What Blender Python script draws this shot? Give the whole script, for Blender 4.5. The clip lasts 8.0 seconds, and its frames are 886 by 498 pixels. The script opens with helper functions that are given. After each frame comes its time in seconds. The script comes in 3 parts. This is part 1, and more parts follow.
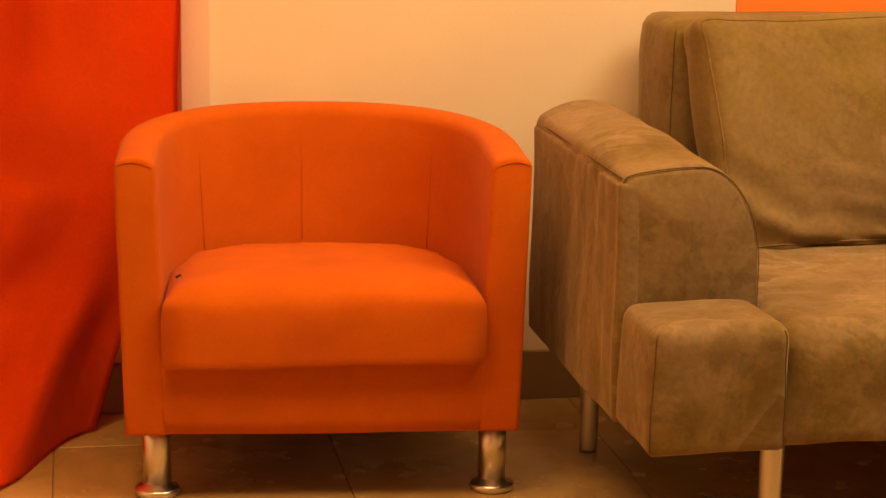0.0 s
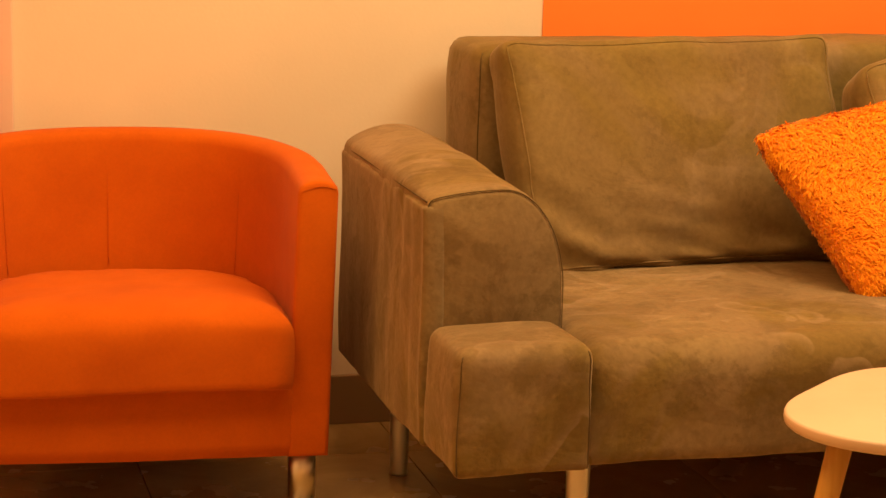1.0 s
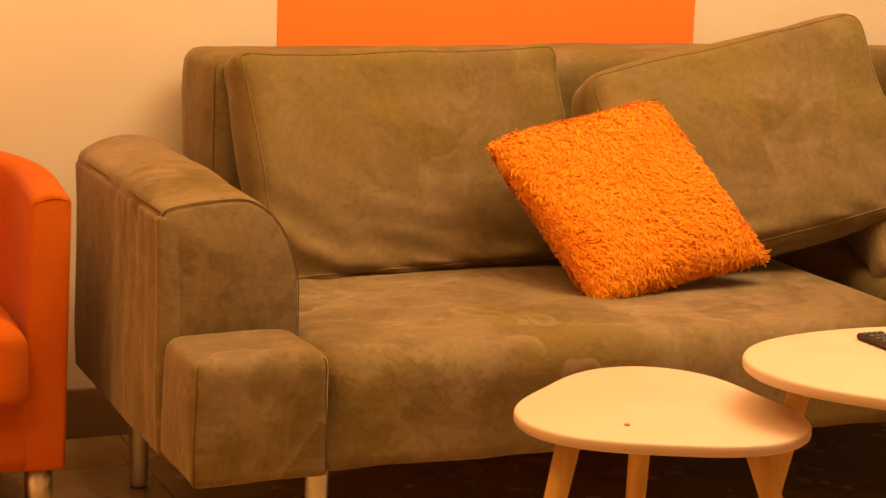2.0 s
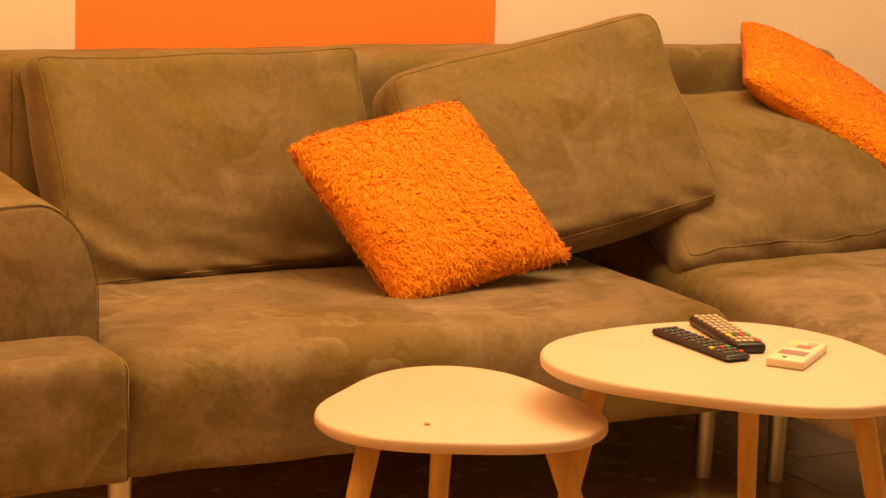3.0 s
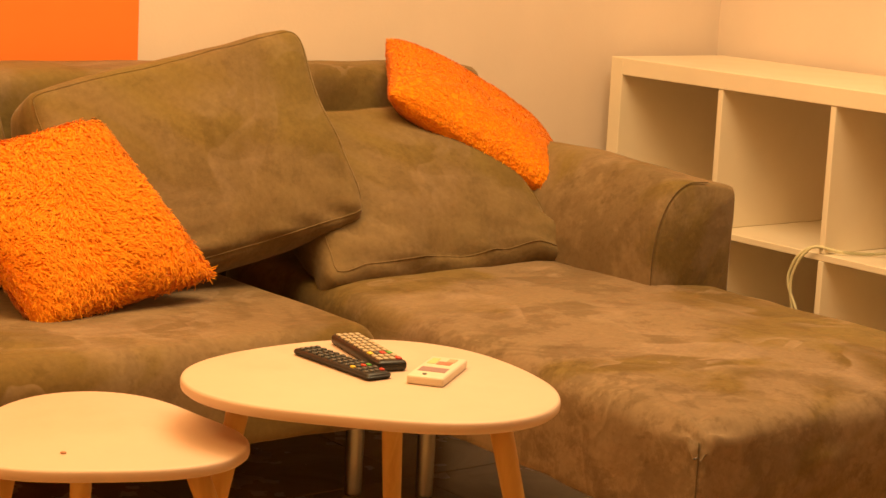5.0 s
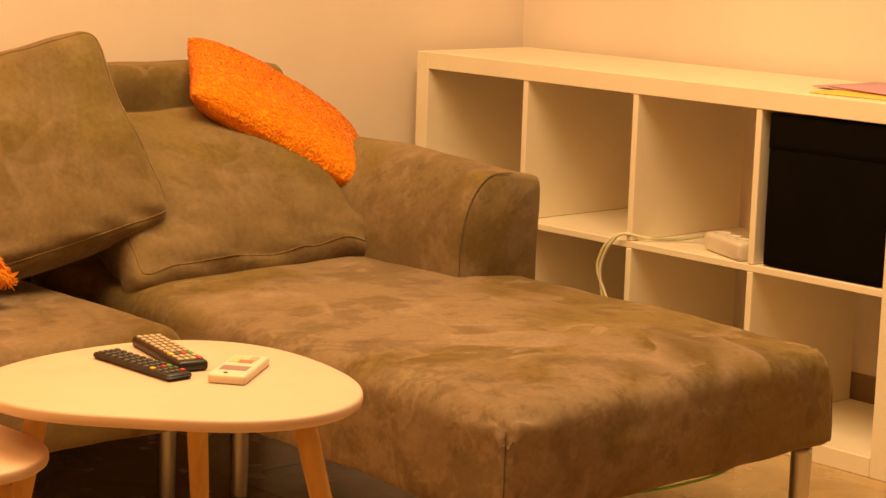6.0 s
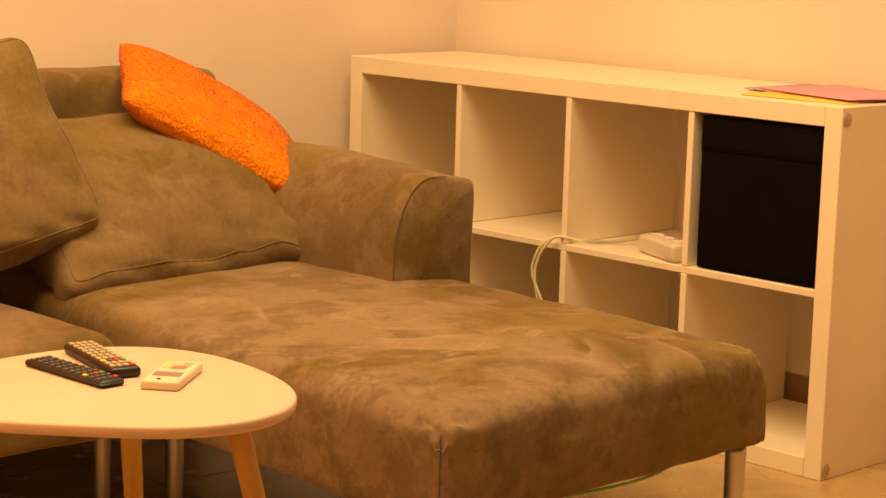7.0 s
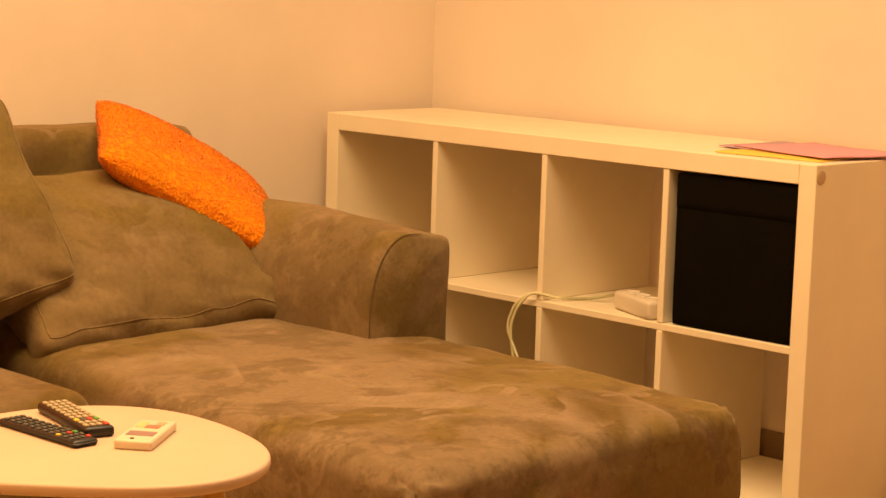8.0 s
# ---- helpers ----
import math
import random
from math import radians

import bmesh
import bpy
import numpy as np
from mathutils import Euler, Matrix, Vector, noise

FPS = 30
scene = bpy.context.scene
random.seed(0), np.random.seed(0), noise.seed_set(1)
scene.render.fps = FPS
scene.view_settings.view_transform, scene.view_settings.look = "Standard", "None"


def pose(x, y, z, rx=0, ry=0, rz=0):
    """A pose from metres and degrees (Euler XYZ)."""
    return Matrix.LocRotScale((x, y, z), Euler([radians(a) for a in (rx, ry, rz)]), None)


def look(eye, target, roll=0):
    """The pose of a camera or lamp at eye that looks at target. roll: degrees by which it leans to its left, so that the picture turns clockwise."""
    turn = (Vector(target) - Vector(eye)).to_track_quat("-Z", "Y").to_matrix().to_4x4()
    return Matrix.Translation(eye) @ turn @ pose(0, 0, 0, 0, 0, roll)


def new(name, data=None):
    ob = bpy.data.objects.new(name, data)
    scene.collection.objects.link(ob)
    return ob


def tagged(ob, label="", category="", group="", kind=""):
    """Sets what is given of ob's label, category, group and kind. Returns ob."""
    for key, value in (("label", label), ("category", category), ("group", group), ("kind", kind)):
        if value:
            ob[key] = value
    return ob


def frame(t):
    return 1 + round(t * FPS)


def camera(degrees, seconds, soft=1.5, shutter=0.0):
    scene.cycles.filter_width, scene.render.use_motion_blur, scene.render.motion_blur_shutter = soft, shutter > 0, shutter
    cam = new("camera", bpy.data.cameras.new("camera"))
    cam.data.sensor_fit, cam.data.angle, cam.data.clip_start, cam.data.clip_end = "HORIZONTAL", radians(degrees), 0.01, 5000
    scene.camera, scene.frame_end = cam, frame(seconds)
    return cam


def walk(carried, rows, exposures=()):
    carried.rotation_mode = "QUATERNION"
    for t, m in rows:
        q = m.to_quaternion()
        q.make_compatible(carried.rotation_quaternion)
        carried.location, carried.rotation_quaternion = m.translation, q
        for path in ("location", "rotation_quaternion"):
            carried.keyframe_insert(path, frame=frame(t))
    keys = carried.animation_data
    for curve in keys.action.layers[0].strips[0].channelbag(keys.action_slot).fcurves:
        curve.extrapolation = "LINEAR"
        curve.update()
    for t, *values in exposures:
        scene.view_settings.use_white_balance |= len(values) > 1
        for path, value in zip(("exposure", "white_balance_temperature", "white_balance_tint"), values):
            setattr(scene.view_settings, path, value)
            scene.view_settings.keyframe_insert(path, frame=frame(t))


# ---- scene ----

# ------------------------------------------------------------ camera
cam = camera(25.0, 8.0, soft=1.5)
PATH = [
    (0, (-3.498, -2.194, 1.127), (-3.143, -0.273, 0.702), 1.0),
    (0.2, (-3.495, -2.194, 1.137), (-3.136, -0.274, 0.708), 1.1),
    (0.5, (-3.489, -2.197, 1.125), (-3.091, -0.282, 0.71), 1.2),
    (1, (-3.468, -2.199, 1.124), (-2.942, -0.31, 0.728), 1.5),
    (1.5, (-3.464, -2.215, 1.124), (-2.809, -0.364, 0.743), 1.8),
    (1.7, (-3.457, -2.22, 1.122), (-2.756, -0.385, 0.746), 1.9),
    (2.8, (-3.442, -2.247, 1.137), (-2.548, -0.5, 0.753), 2.1),
    (3, (-3.431, -2.246, 1.132), (-2.505, -0.513, 0.759), 2.1),
    (3.5, (-3.413, -2.249, 1.13), (-2.417, -0.553, 0.766), 2.1),
    (4, (-3.394, -2.246, 1.134), (-2.308, -0.602, 0.788), 2.3),
    (4.2, (-3.402, -2.244, 1.130), (-2.288, -0.616, 0.797), 2.5),
    (5.3, (-3.38, -2.25, 1.143), (-2.139, -0.72, 0.795), 2.6),
    (5.5, (-3.369, -2.256, 1.133), (-2.105, -0.743, 0.794), 2.2),
    (6, (-3.357, -2.268, 1.134), (-2.017, -0.823, 0.794), 1.9),
    (6.5, (-3.357, -2.269, 1.131), (-2.007, -0.834, 0.788), 1.7),
    (7, (-3.353, -2.273, 1.132), (-1.967, -0.87, 0.799), 1.7),
    (7.5, (-3.349, -2.277, 1.135), (-1.935, -0.9, 0.813), 2.3),
    (8, (-3.351, -2.279, 1.141), (-1.945, -0.884, 0.861), 1.8),
]
walk(cam, [(t, look(eye, target, roll)) for t, eye, target, roll in PATH])

# ------------------------------------------------------------ light
def ceiling_lamp(x, y, size, watts, color):
    """A warm lamp under the ceiling that shines down."""
    data = bpy.data.lights.new("ceiling_lamp", "AREA")
    data.shape, data.size, data.energy, data.color = "DISK", size, watts, color
    ob = new("ceiling_lamp", data)
    ob.location = (x, y, 2.62)
    return ob


ceiling_lamp(-1.22, -0.14, 1.5, 58, (1.0, 0.695, 0.35))
ceiling_lamp(-2.25, 0.25, 1.6, 43.5, (1.0, 0.572, 0.205))
ceiling_lamp(-3.72, -0.08, 1.0, 41.5, (1.0, 0.51, 0.14))

world = bpy.data.worlds.new("world")
scene.world = world
world.use_nodes = True
world.node_tree.nodes["Background"].inputs[0].default_value = (1.0, 0.62, 0.25, 1)
world.node_tree.nodes["Background"].inputs[1].default_value = 0.006


# ------------------------------------------------------------ materials
class Mat:
    """A small builder of node materials in object or generated space."""

    def __init__(self, name, rough=0.6, metal=0.0, sheen=0.0, spec=0.5):
        self.m = bpy.data.materials.new(name)
        self.m.use_nodes = True
        self.nt = self.m.node_tree
        self.b = self.nt.nodes["Principled BSDF"]
        self.b.inputs["Roughness"].default_value = rough
        self.b.inputs["Metallic"].default_value = metal
        self.b.inputs["Specular IOR Level"].default_value = spec
        if sheen:
            self.b.inputs["Sheen Weight"].default_value = sheen
            self.b.inputs["Sheen Roughness"].default_value = 0.45
        self.tc = self.nt.nodes.new("ShaderNodeTexCoord")

    def node(self, kind, **values):
        n = self.nt.nodes.new(kind)
        for key, v in values.items():
            n.inputs[key].default_value = v
        return n

    def link(self, a, b):
        self.nt.links.new(a, b)

    def coords(self, scale=(1, 1, 1), out="Object"):
        mp = self.node("ShaderNodeMapping")
        mp.inputs["Scale"].default_value = scale
        self.link(self.tc.outputs[out], mp.inputs["Vector"])
        return mp.outputs["Vector"]

    def noise(self, scale, detail=4, rough=0.55, stretch=(1, 1, 1), distort=0.0):
        n = self.node("ShaderNodeTexNoise", Scale=scale, Detail=detail, Roughness=rough, Distortion=distort)
        self.link(self.coords(stretch), n.inputs["Vector"])
        return n.outputs["Fac"]

    def ramp(self, fac, stops):
        r = self.node("ShaderNodeValToRGB")
        els = r.color_ramp.elements
        while len(els) < len(stops):
            els.new(0.5)
        for e, (p, c) in zip(els, stops):
            e.position, e.color = p, (*c, 1)
        self.link(fac, r.inputs["Fac"])
        return r.outputs["Color"]

    def mix(self, a, b, fac, mode="MIX"):
        x = self.nt.nodes.new("ShaderNodeMix")
        x.data_type, x.blend_type = "RGBA", mode
        for sock, v in ((x.inputs[0], fac), (x.inputs[6], a), (x.inputs[7], b)):
            if isinstance(v, (int, float)):
                sock.default_value = v
            elif isinstance(v, tuple):
                sock.default_value = (*v, 1)
            else:
                self.link(v, sock)
        return x.outputs[2]

    def color(self, c):
        if isinstance(c, tuple):
            self.b.inputs["Base Color"].default_value = (*c, 1)
        else:
            self.link(c, self.b.inputs["Base Color"])
        return self

    def rough(self, r):
        self.link(r, self.b.inputs["Roughness"])
        return self

    def bump(self, fac, strength, distance):
        n = self.node("ShaderNodeBump", Strength=strength, Distance=distance)
        self.link(fac, n.inputs["Height"])
        old = self.b.inputs["Normal"].links
        if old:
            self.link(old[0].from_socket, n.inputs["Normal"])
        self.link(n.outputs["Normal"], self.b.inputs["Normal"])
        return self


def mat_suede(name, wear):
    """Brushed suede: olive brown, turning pinkish and paler where the nap lies the other way. wear: how rubbed it is."""
    m = Mat(name, rough=0.92, sheen=0.30, spec=0.06)
    m.b.inputs["Sheen Tint"].default_value = (1.0, 0.80, 0.62, 1)
    m.b.inputs["Sheen Roughness"].default_value = 0.38

    def grey(*stops):
        return [(p, (v, v, v)) for p, v in stops]

    def laid(base, tint, mask, amount):
        return m.mix(base, tint, m.mix((0, 0, 0), mask, amount))

    def within(a, b):
        return m.mix(a, b, 1.0, "MULTIPLY")

    olive, brown, rose = (0.205, 0.147, 0.051), (0.160, 0.106, 0.036), (0.272, 0.195, 0.134)
    pale, dark = (0.370, 0.270, 0.185), (0.066, 0.041, 0.014)
    # broad fields where the nap lies one way or the other
    col = m.mix(olive, brown, m.ramp(m.noise(2.2, 4, 0.55, distort=0.6), grey((0.38, 0.0), (0.62, 1.0))))
    col = laid(col, rose, m.ramp(m.noise(1.7, 5, 0.55, distort=0.9), grey((0.45, 0.0), (0.51, 0.9), (0.72, 1.0))), 0.14 + 0.66 * wear)
    # cloudy darker blotches with torn edges
    blotch = m.ramp(m.noise(5.2, 8, 0.72, distort=0.25), grey((0.49, 0.0), (0.53, 0.75), (0.68, 1.0)))
    col = laid(col, dark, blotch, 0.15 + 0.36 * wear)
    spots = m.ramp(m.noise(19.0, 6, 0.66, distort=0.4), grey((0.54, 0.0), (0.60, 0.8), (0.7, 1.0)))
    near = m.ramp(m.noise(1.9, 3, 0.5), grey((0.48, 0.0), (0.58, 1.0)))
    col = laid(col, dark, within(spots, near), 0.05 + 0.42 * wear)
    # single strokes of a hand over the nap: one crisp side, one that fades
    where = m.ramp(m.noise(2.6, 2, 0.5), grey((0.52, 0.0), (0.60, 1.0)))
    sweep = m.ramp(m.noise(2.1, 2, 0.35, distort=1.5), grey((0.495, 0.0), (0.510, 1.0), (0.62, 0.0)))
    col = laid(col, pale, within(sweep, where), 0.02 + 0.60 * wear)
    here = m.ramp(m.noise(3.3, 2, 0.5, (1.0, 1.2, 0.9)), grey((0.53, 0.0), (0.60, 1.0)))
    flick = m.ramp(m.noise(5.0, 2, 0.4, (1.0, 1.6, 0.7), 1.4), grey((0.530, 0.0), (0.545, 1.0), (0.66, 0.0)))
    col = laid(col, pale, within(flick, here), 0.01 + 0.60 * wear)
    rub = m.ramp(m.noise(3.0, 3, 0.5, distort=1.0), grey((0.36, 0.0), (0.445, 1.0), (0.455, 0.0)))
    col = laid(col, dark, within(rub, near), 0.05 + 0.32 * wear)
    m.color(within(col, m.ramp(m.noise(90.0, 4, 0.65), grey((0.33, 0.90), (0.67, 1.08)))))
    m.bump(m.noise(9.0, 4, 0.6, distort=0.6), 0.32, 0.012)
    m.bump(m.noise(26.0, 4, 0.65, distort=1.2), 0.18, 0.004)
    m.bump(m.noise(900, 2), 0.10, 0.001)
    return m.m


def mat_cloth(name, dark, light, weave=1200, sheen=0.06, wrinkle=0.25, spec=0.15, grain=1.0):
    m = Mat(name, rough=0.9, sheen=sheen, spec=spec)
    fibre = m.ramp(m.noise(170, 4, 0.7), [(0.3, (1 - 0.15 * grain,) * 3), (0.7, (1 + 0.11 * grain,) * 3)])
    m.color(m.mix(m.ramp(m.noise(5, 5, 0.65), [(0.3, dark), (0.7, light)]), fibre, 1.0, "MULTIPLY"))
    m.bump(m.noise(7, 3), wrinkle, 0.01)
    m.bump(m.noise(45, 4, 0.6), 0.08, 0.003)
    m.bump(m.noise(weave, 2), 0.15, 0.0008)
    return m.m


def mat_paint(name, c, rough=0.55, bump=0.12):
    m = Mat(name, rough=rough, spec=0.35)
    lo, hi = tuple(v * 0.94 for v in c), tuple(min(v * 1.04, 0.95) for v in c)
    m.color(m.ramp(m.noise(1.7, 5, 0.6), [(0.3, lo), (0.7, hi)]))
    m.bump(m.noise(140, 3), bump, 0.002)
    return m.m


def mat_lacquer(name, c, rough=0.35):
    m = Mat(name, rough=rough, spec=0.5)
    lo = tuple(v * 0.95 for v in c)
    m.color(m.ramp(m.noise(6, 4), [(0.35, lo), (0.65, c)]))
    m.rough(m.ramp(m.noise(14, 4), [(0.3, (rough - 0.06,) * 3), (0.7, (rough + 0.1,) * 3)]))
    m.bump(m.noise(60, 2), 0.04, 0.001)
    return m.m


def mat_wood():
    m = Mat("beech_wood", rough=0.45, spec=0.4)
    g = m.noise(26, 5, 0.6, (1, 1, 0.07), 0.8)
    m.color(m.ramp(g, [(0.3, (0.47, 0.265, 0.06)), (0.55, (0.60, 0.37, 0.10)), (0.75, (0.67, 0.44, 0.14))]))
    m.bump(g, 0.12, 0.001)
    return m.m


def mat_metal(name, c, rough):
    m = Mat(name, rough=rough, metal=1.0)
    m.color(m.ramp(m.noise(40, 3, 0.5, (1, 1, 0.1)), [(0.3, tuple(v * 0.95 for v in c)), (0.7, c)]))
    m.rough(m.ramp(m.noise(30, 4), [(0.3, (rough * 0.9,) * 3), (0.7, (rough * 1.12,) * 3)]))
    return m.m


def mat_tile():
    m = Mat("floor_tile", rough=0.22, spec=0.45)
    info = m.node("ShaderNodeObjectInfo")
    v = m.ramp(m.noise(3.2, 6, 0.65, distort=1.8), [(0.32, (0.39, 0.262, 0.118)), (0.55, (0.50, 0.345, 0.16)), (0.72, (0.56, 0.40, 0.205))])
    tone = m.ramp(info.outputs["Random"], [(0.0, (0.92, 0.92, 0.92)), (1.0, (1.04, 1.03, 1.02))])
    col = m.mix(v, tone, 1.0, "MULTIPLY")
    vein = m.ramp(m.noise(5, 5, 0.7, (1, 0.5, 1), 3.0), [(0.485, (0, 0, 0)), (0.50, (1, 1, 1)), (0.515, (0, 0, 0))])
    m.color(m.mix(col, (0.34, 0.24, 0.13), m.mix((0, 0, 0), vein, 0.18)))
    m.rough(m.ramp(m.noise(8, 4), [(0.3, (0.16,) * 3), (0.7, (0.32,) * 3)]))
    return m.m


def mat_fur():
    m = Mat("orange_shag", rough=0.75, sheen=0.3, spec=0.2)
    geo = m.node("ShaderNodeNewGeometry")
    tint = (m.ramp(geo.outputs["Random Per Island"], [(0.0, (0.87, 0.285, 0.005)), (0.55, (0.92, 0.345, 0.008)), (1.0, (0.96, 0.41, 0.014))]))
    m.color(tint)
    thin = m.nt.nodes.new("ShaderNodeBsdfTranslucent")
    m.link(tint, thin.inputs["Color"])
    both = m.node("ShaderNodeMixShader", Fac=0.25)
    m.link(m.b.outputs[0], both.inputs[1])
    m.link(thin.outputs[0], both.inputs[2])
    m.link(both.outputs[0], m.nt.nodes["Material Output"].inputs["Surface"])
    return m.m


SUEDE = mat_suede("rubbed_suede", 0.80)
SUEDE_SOFT = mat_suede("cushion_suede", 0.20)
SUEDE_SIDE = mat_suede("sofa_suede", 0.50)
# Darker than the suede: the shade of the sewn grooves, put into the colour.
SEAM_SHADE = mat_cloth("seam_groove_shade", (0.085, 0.057, 0.025), (0.115, 0.077, 0.035))
CHAIR_CLOTH = mat_cloth("orange_felt", (0.470, 0.092, 0.0028), (0.575, 0.124, 0.004), wrinkle=0.16, grain=0.35)
CURTAIN_CLOTH = mat_cloth("red_orange_curtain", (0.86, 0.080, 0.002), (0.94, 0.102, 0.003), 1500, 0.1, 0.2, grain=0.4)
WALL_PAINT = mat_paint("cream_wall_paint", (0.81, 0.70, 0.605))
STRIPE_PAINT = mat_paint("orange_wall_paint", (0.90, 0.245, 0.04))
PALE_STRIP_PAINT = mat_paint("pale_pink_paint", (0.78, 0.60, 0.55))
CEILING_PAINT = mat_paint("white_ceiling_paint", (0.78, 0.75, 0.70))
SHELF_WHITE = mat_lacquer("white_foil", (0.90, 0.80, 0.62), 0.38)
TABLE_WHITE = mat_lacquer("white_table_lacquer", (0.66, 0.495, 0.385), 0.42)
WOOD = mat_wood()
CHROME = Mat("chrome", rough=0.3, metal=1.0).color((0.80, 0.78, 0.75)).m
STEEL = mat_metal("grey_painted_steel", (0.66, 0.65, 0.60), 0.42)
TILE = mat_tile()
GROUT = mat_paint("grout", (0.26, 0.20, 0.13), 0.8)
BASE_BROWN = mat_lacquer("brown_baseboard", (0.26, 0.165, 0.09), 0.4)
FUR = mat_fur()
FUR_BASE = mat_cloth("orange_backing", (0.86, 0.27, 0.005), (0.90, 0.32, 0.006))
BLACK_CLOTH = mat_cloth("black_fabric", (0.005, 0.004, 0.003), (0.007, 0.005, 0.003), sheen=0.0, spec=0.04)
DARK = mat_lacquer("black_plastic", (0.009, 0.008, 0.0075), 0.42)
DARK_LINER = mat_cloth("dark_liner", (0.02, 0.017, 0.014), (0.03, 0.025, 0.02))
WHITE_PLASTIC = mat_lacquer("white_plastic", (0.70, 0.62, 0.51), 0.35)
CAP = mat_lacquer("beige_cap", (0.56, 0.41, 0.25), 0.5)
BEIGE_KEYS = mat_lacquer("beige_keys", (0.44, 0.36, 0.24), 0.5)
GREY_KEYS = mat_lacquer("grey_keys", (0.09, 0.085, 0.08), 0.5)
RED = mat_lacquer("red_plastic", (0.55, 0.05, 0.03), 0.4)
YELLOW = mat_lacquer("yellow_plastic", (0.75, 0.55, 0.06), 0.4)
GREEN = mat_lacquer("green_plastic", (0.10, 0.35, 0.06), 0.4)
PURPLE = mat_lacquer("purple_print", (0.30, 0.18, 0.19), 0.5)
PAPER_PINK = mat_lacquer("pink_paper", (0.74, 0.34, 0.44), 0.7)
PAPER_YELLOW = mat_lacquer("yellow_paper", (0.80, 0.60, 0.10), 0.7)
PAPER_LILAC = mat_lacquer("lilac_paper", (0.52, 0.34, 0.42), 0.7)
CABLE_WHITE = mat_lacquer("cream_cable", (0.74, 0.70, 0.45), 0.45)
CABLE_GREEN = mat_lacquer("green_cable", (0.16, 0.42, 0.05), 0.45)
LABEL_RED = mat_lacquer("faded_red_print", (0.42, 0.17, 0.11), 0.5)
LABEL_YELLOW = mat_lacquer("faded_yellow_print", (0.70, 0.56, 0.26), 0.5)
STAIN = mat_lacquer("brown_speck", (0.42, 0.19, 0.09), 0.5)


# ------------------------------------------------------------ mesh helpers
def mesh_of(bm, name, material, smooth=True):
    me = bpy.data.meshes.new(name)
    bm.normal_update()
    bm.to_mesh(me)
    bm.free()
    if smooth:
        for p in me.polygons:
            p.use_smooth = True
    me.materials.append(material)
    return me


def part(name, bm, material, parent=None, label="", m=None, smooth=True):
    ob = new(name, mesh_of(bm, name, material, smooth))
    if parent is not None:
        ob.parent = parent
    if m is not None:
        ob.matrix_local = m
    return tagged(ob, label)


def thing(name, label, category, m=None, group=""):
    ob = new(name)
    ob.empty_display_size = 0.05
    if m is not None:
        ob.matrix_world = m
    return tagged(ob, label, category, group)


def box(x0, x1, y0, y1, z0, z1, r=0.0, seg=2):
    """A box with bevelled edges."""
    bm = bmesh.new()
    bmesh.ops.create_cube(bm, size=1.0)
    for v in bm.verts:
        v.co = ((x0 + x1) / 2 + v.co.x * (x1 - x0), (y0 + y1) / 2 + v.co.y * (y1 - y0), (z0 + z1) / 2 + v.co.z * (z1 - z0))
    if r > 0:
        bmesh.ops.bevel(bm, geom=bm.edges[:], offset=r, segments=seg, profile=0.5, affect="EDGES")
    return bm


def hard(ob):
    """Flat faces with smooth bevels only."""
    for p in ob.data.polygons:
        p.use_smooth = False
    return ob


def settle(p, half, r, puff):
    """Where a point of a sharp box about the origin comes to lie once edges are rounded and faces crowned, and its normal.
    r: one radius, or a pair for the upper and the lower half."""
    if isinstance(r, tuple):
        f = max(0.0, min(1.0, 0.5 + p[2] / half[2]))
        r = r[1] + (r[0] - r[1]) * f * f * (3 - 2 * f)
    core = Vector([max(-half[k] + r, min(half[k] - r, p[k])) for k in range(3)])
    d = p - core
    n = d.normalized() if d.length > 1e-9 else Vector((0, 0, 1))
    crown = 1.0
    for k in range(3):
        e = n[k] * n[k]
        crown *= e + (1 - e) * max(0.0, 1 - (p[k] / half[k]) ** 2)
    return core + n * (r + puff * crown), n


def lump_at(w, lump, seed):
    return lump * (noise.noise(Vector((w.x * 6 + seed, w.y * 6, w.z * 6))) + 0.5 * noise.noise(Vector((w.x * 15, w.y * 15 + seed, w.z * 15)))) if lump else 0.0


def corner_seam(x0, x1, y0, y1, z0, z1, r, puff, lump, seed, sx, sy, dent=None):
    """A sewn line up one vertical edge of a soft box and a little way in over its top."""
    mid = Vector(((x0 + x1) / 2, (y0 + y1) / 2, (z0 + z1) / 2))
    half = Vector((x1 - x0, y1 - y0, z1 - z0)) / 2
    pts = []
    for k in range(31):
        p = Vector((sx * half.x, sy * half.y, half.z * (-1 + 2 * k / 30)))
        q, n = settle(p, half, r, puff)
        q = mid + q + n * (lump_at(q + mid, lump, seed) + 0.0004)
        if dent:
            q.z += dent(q)
        pts.append(q)
    return tube(pts, 0.0011, 6)


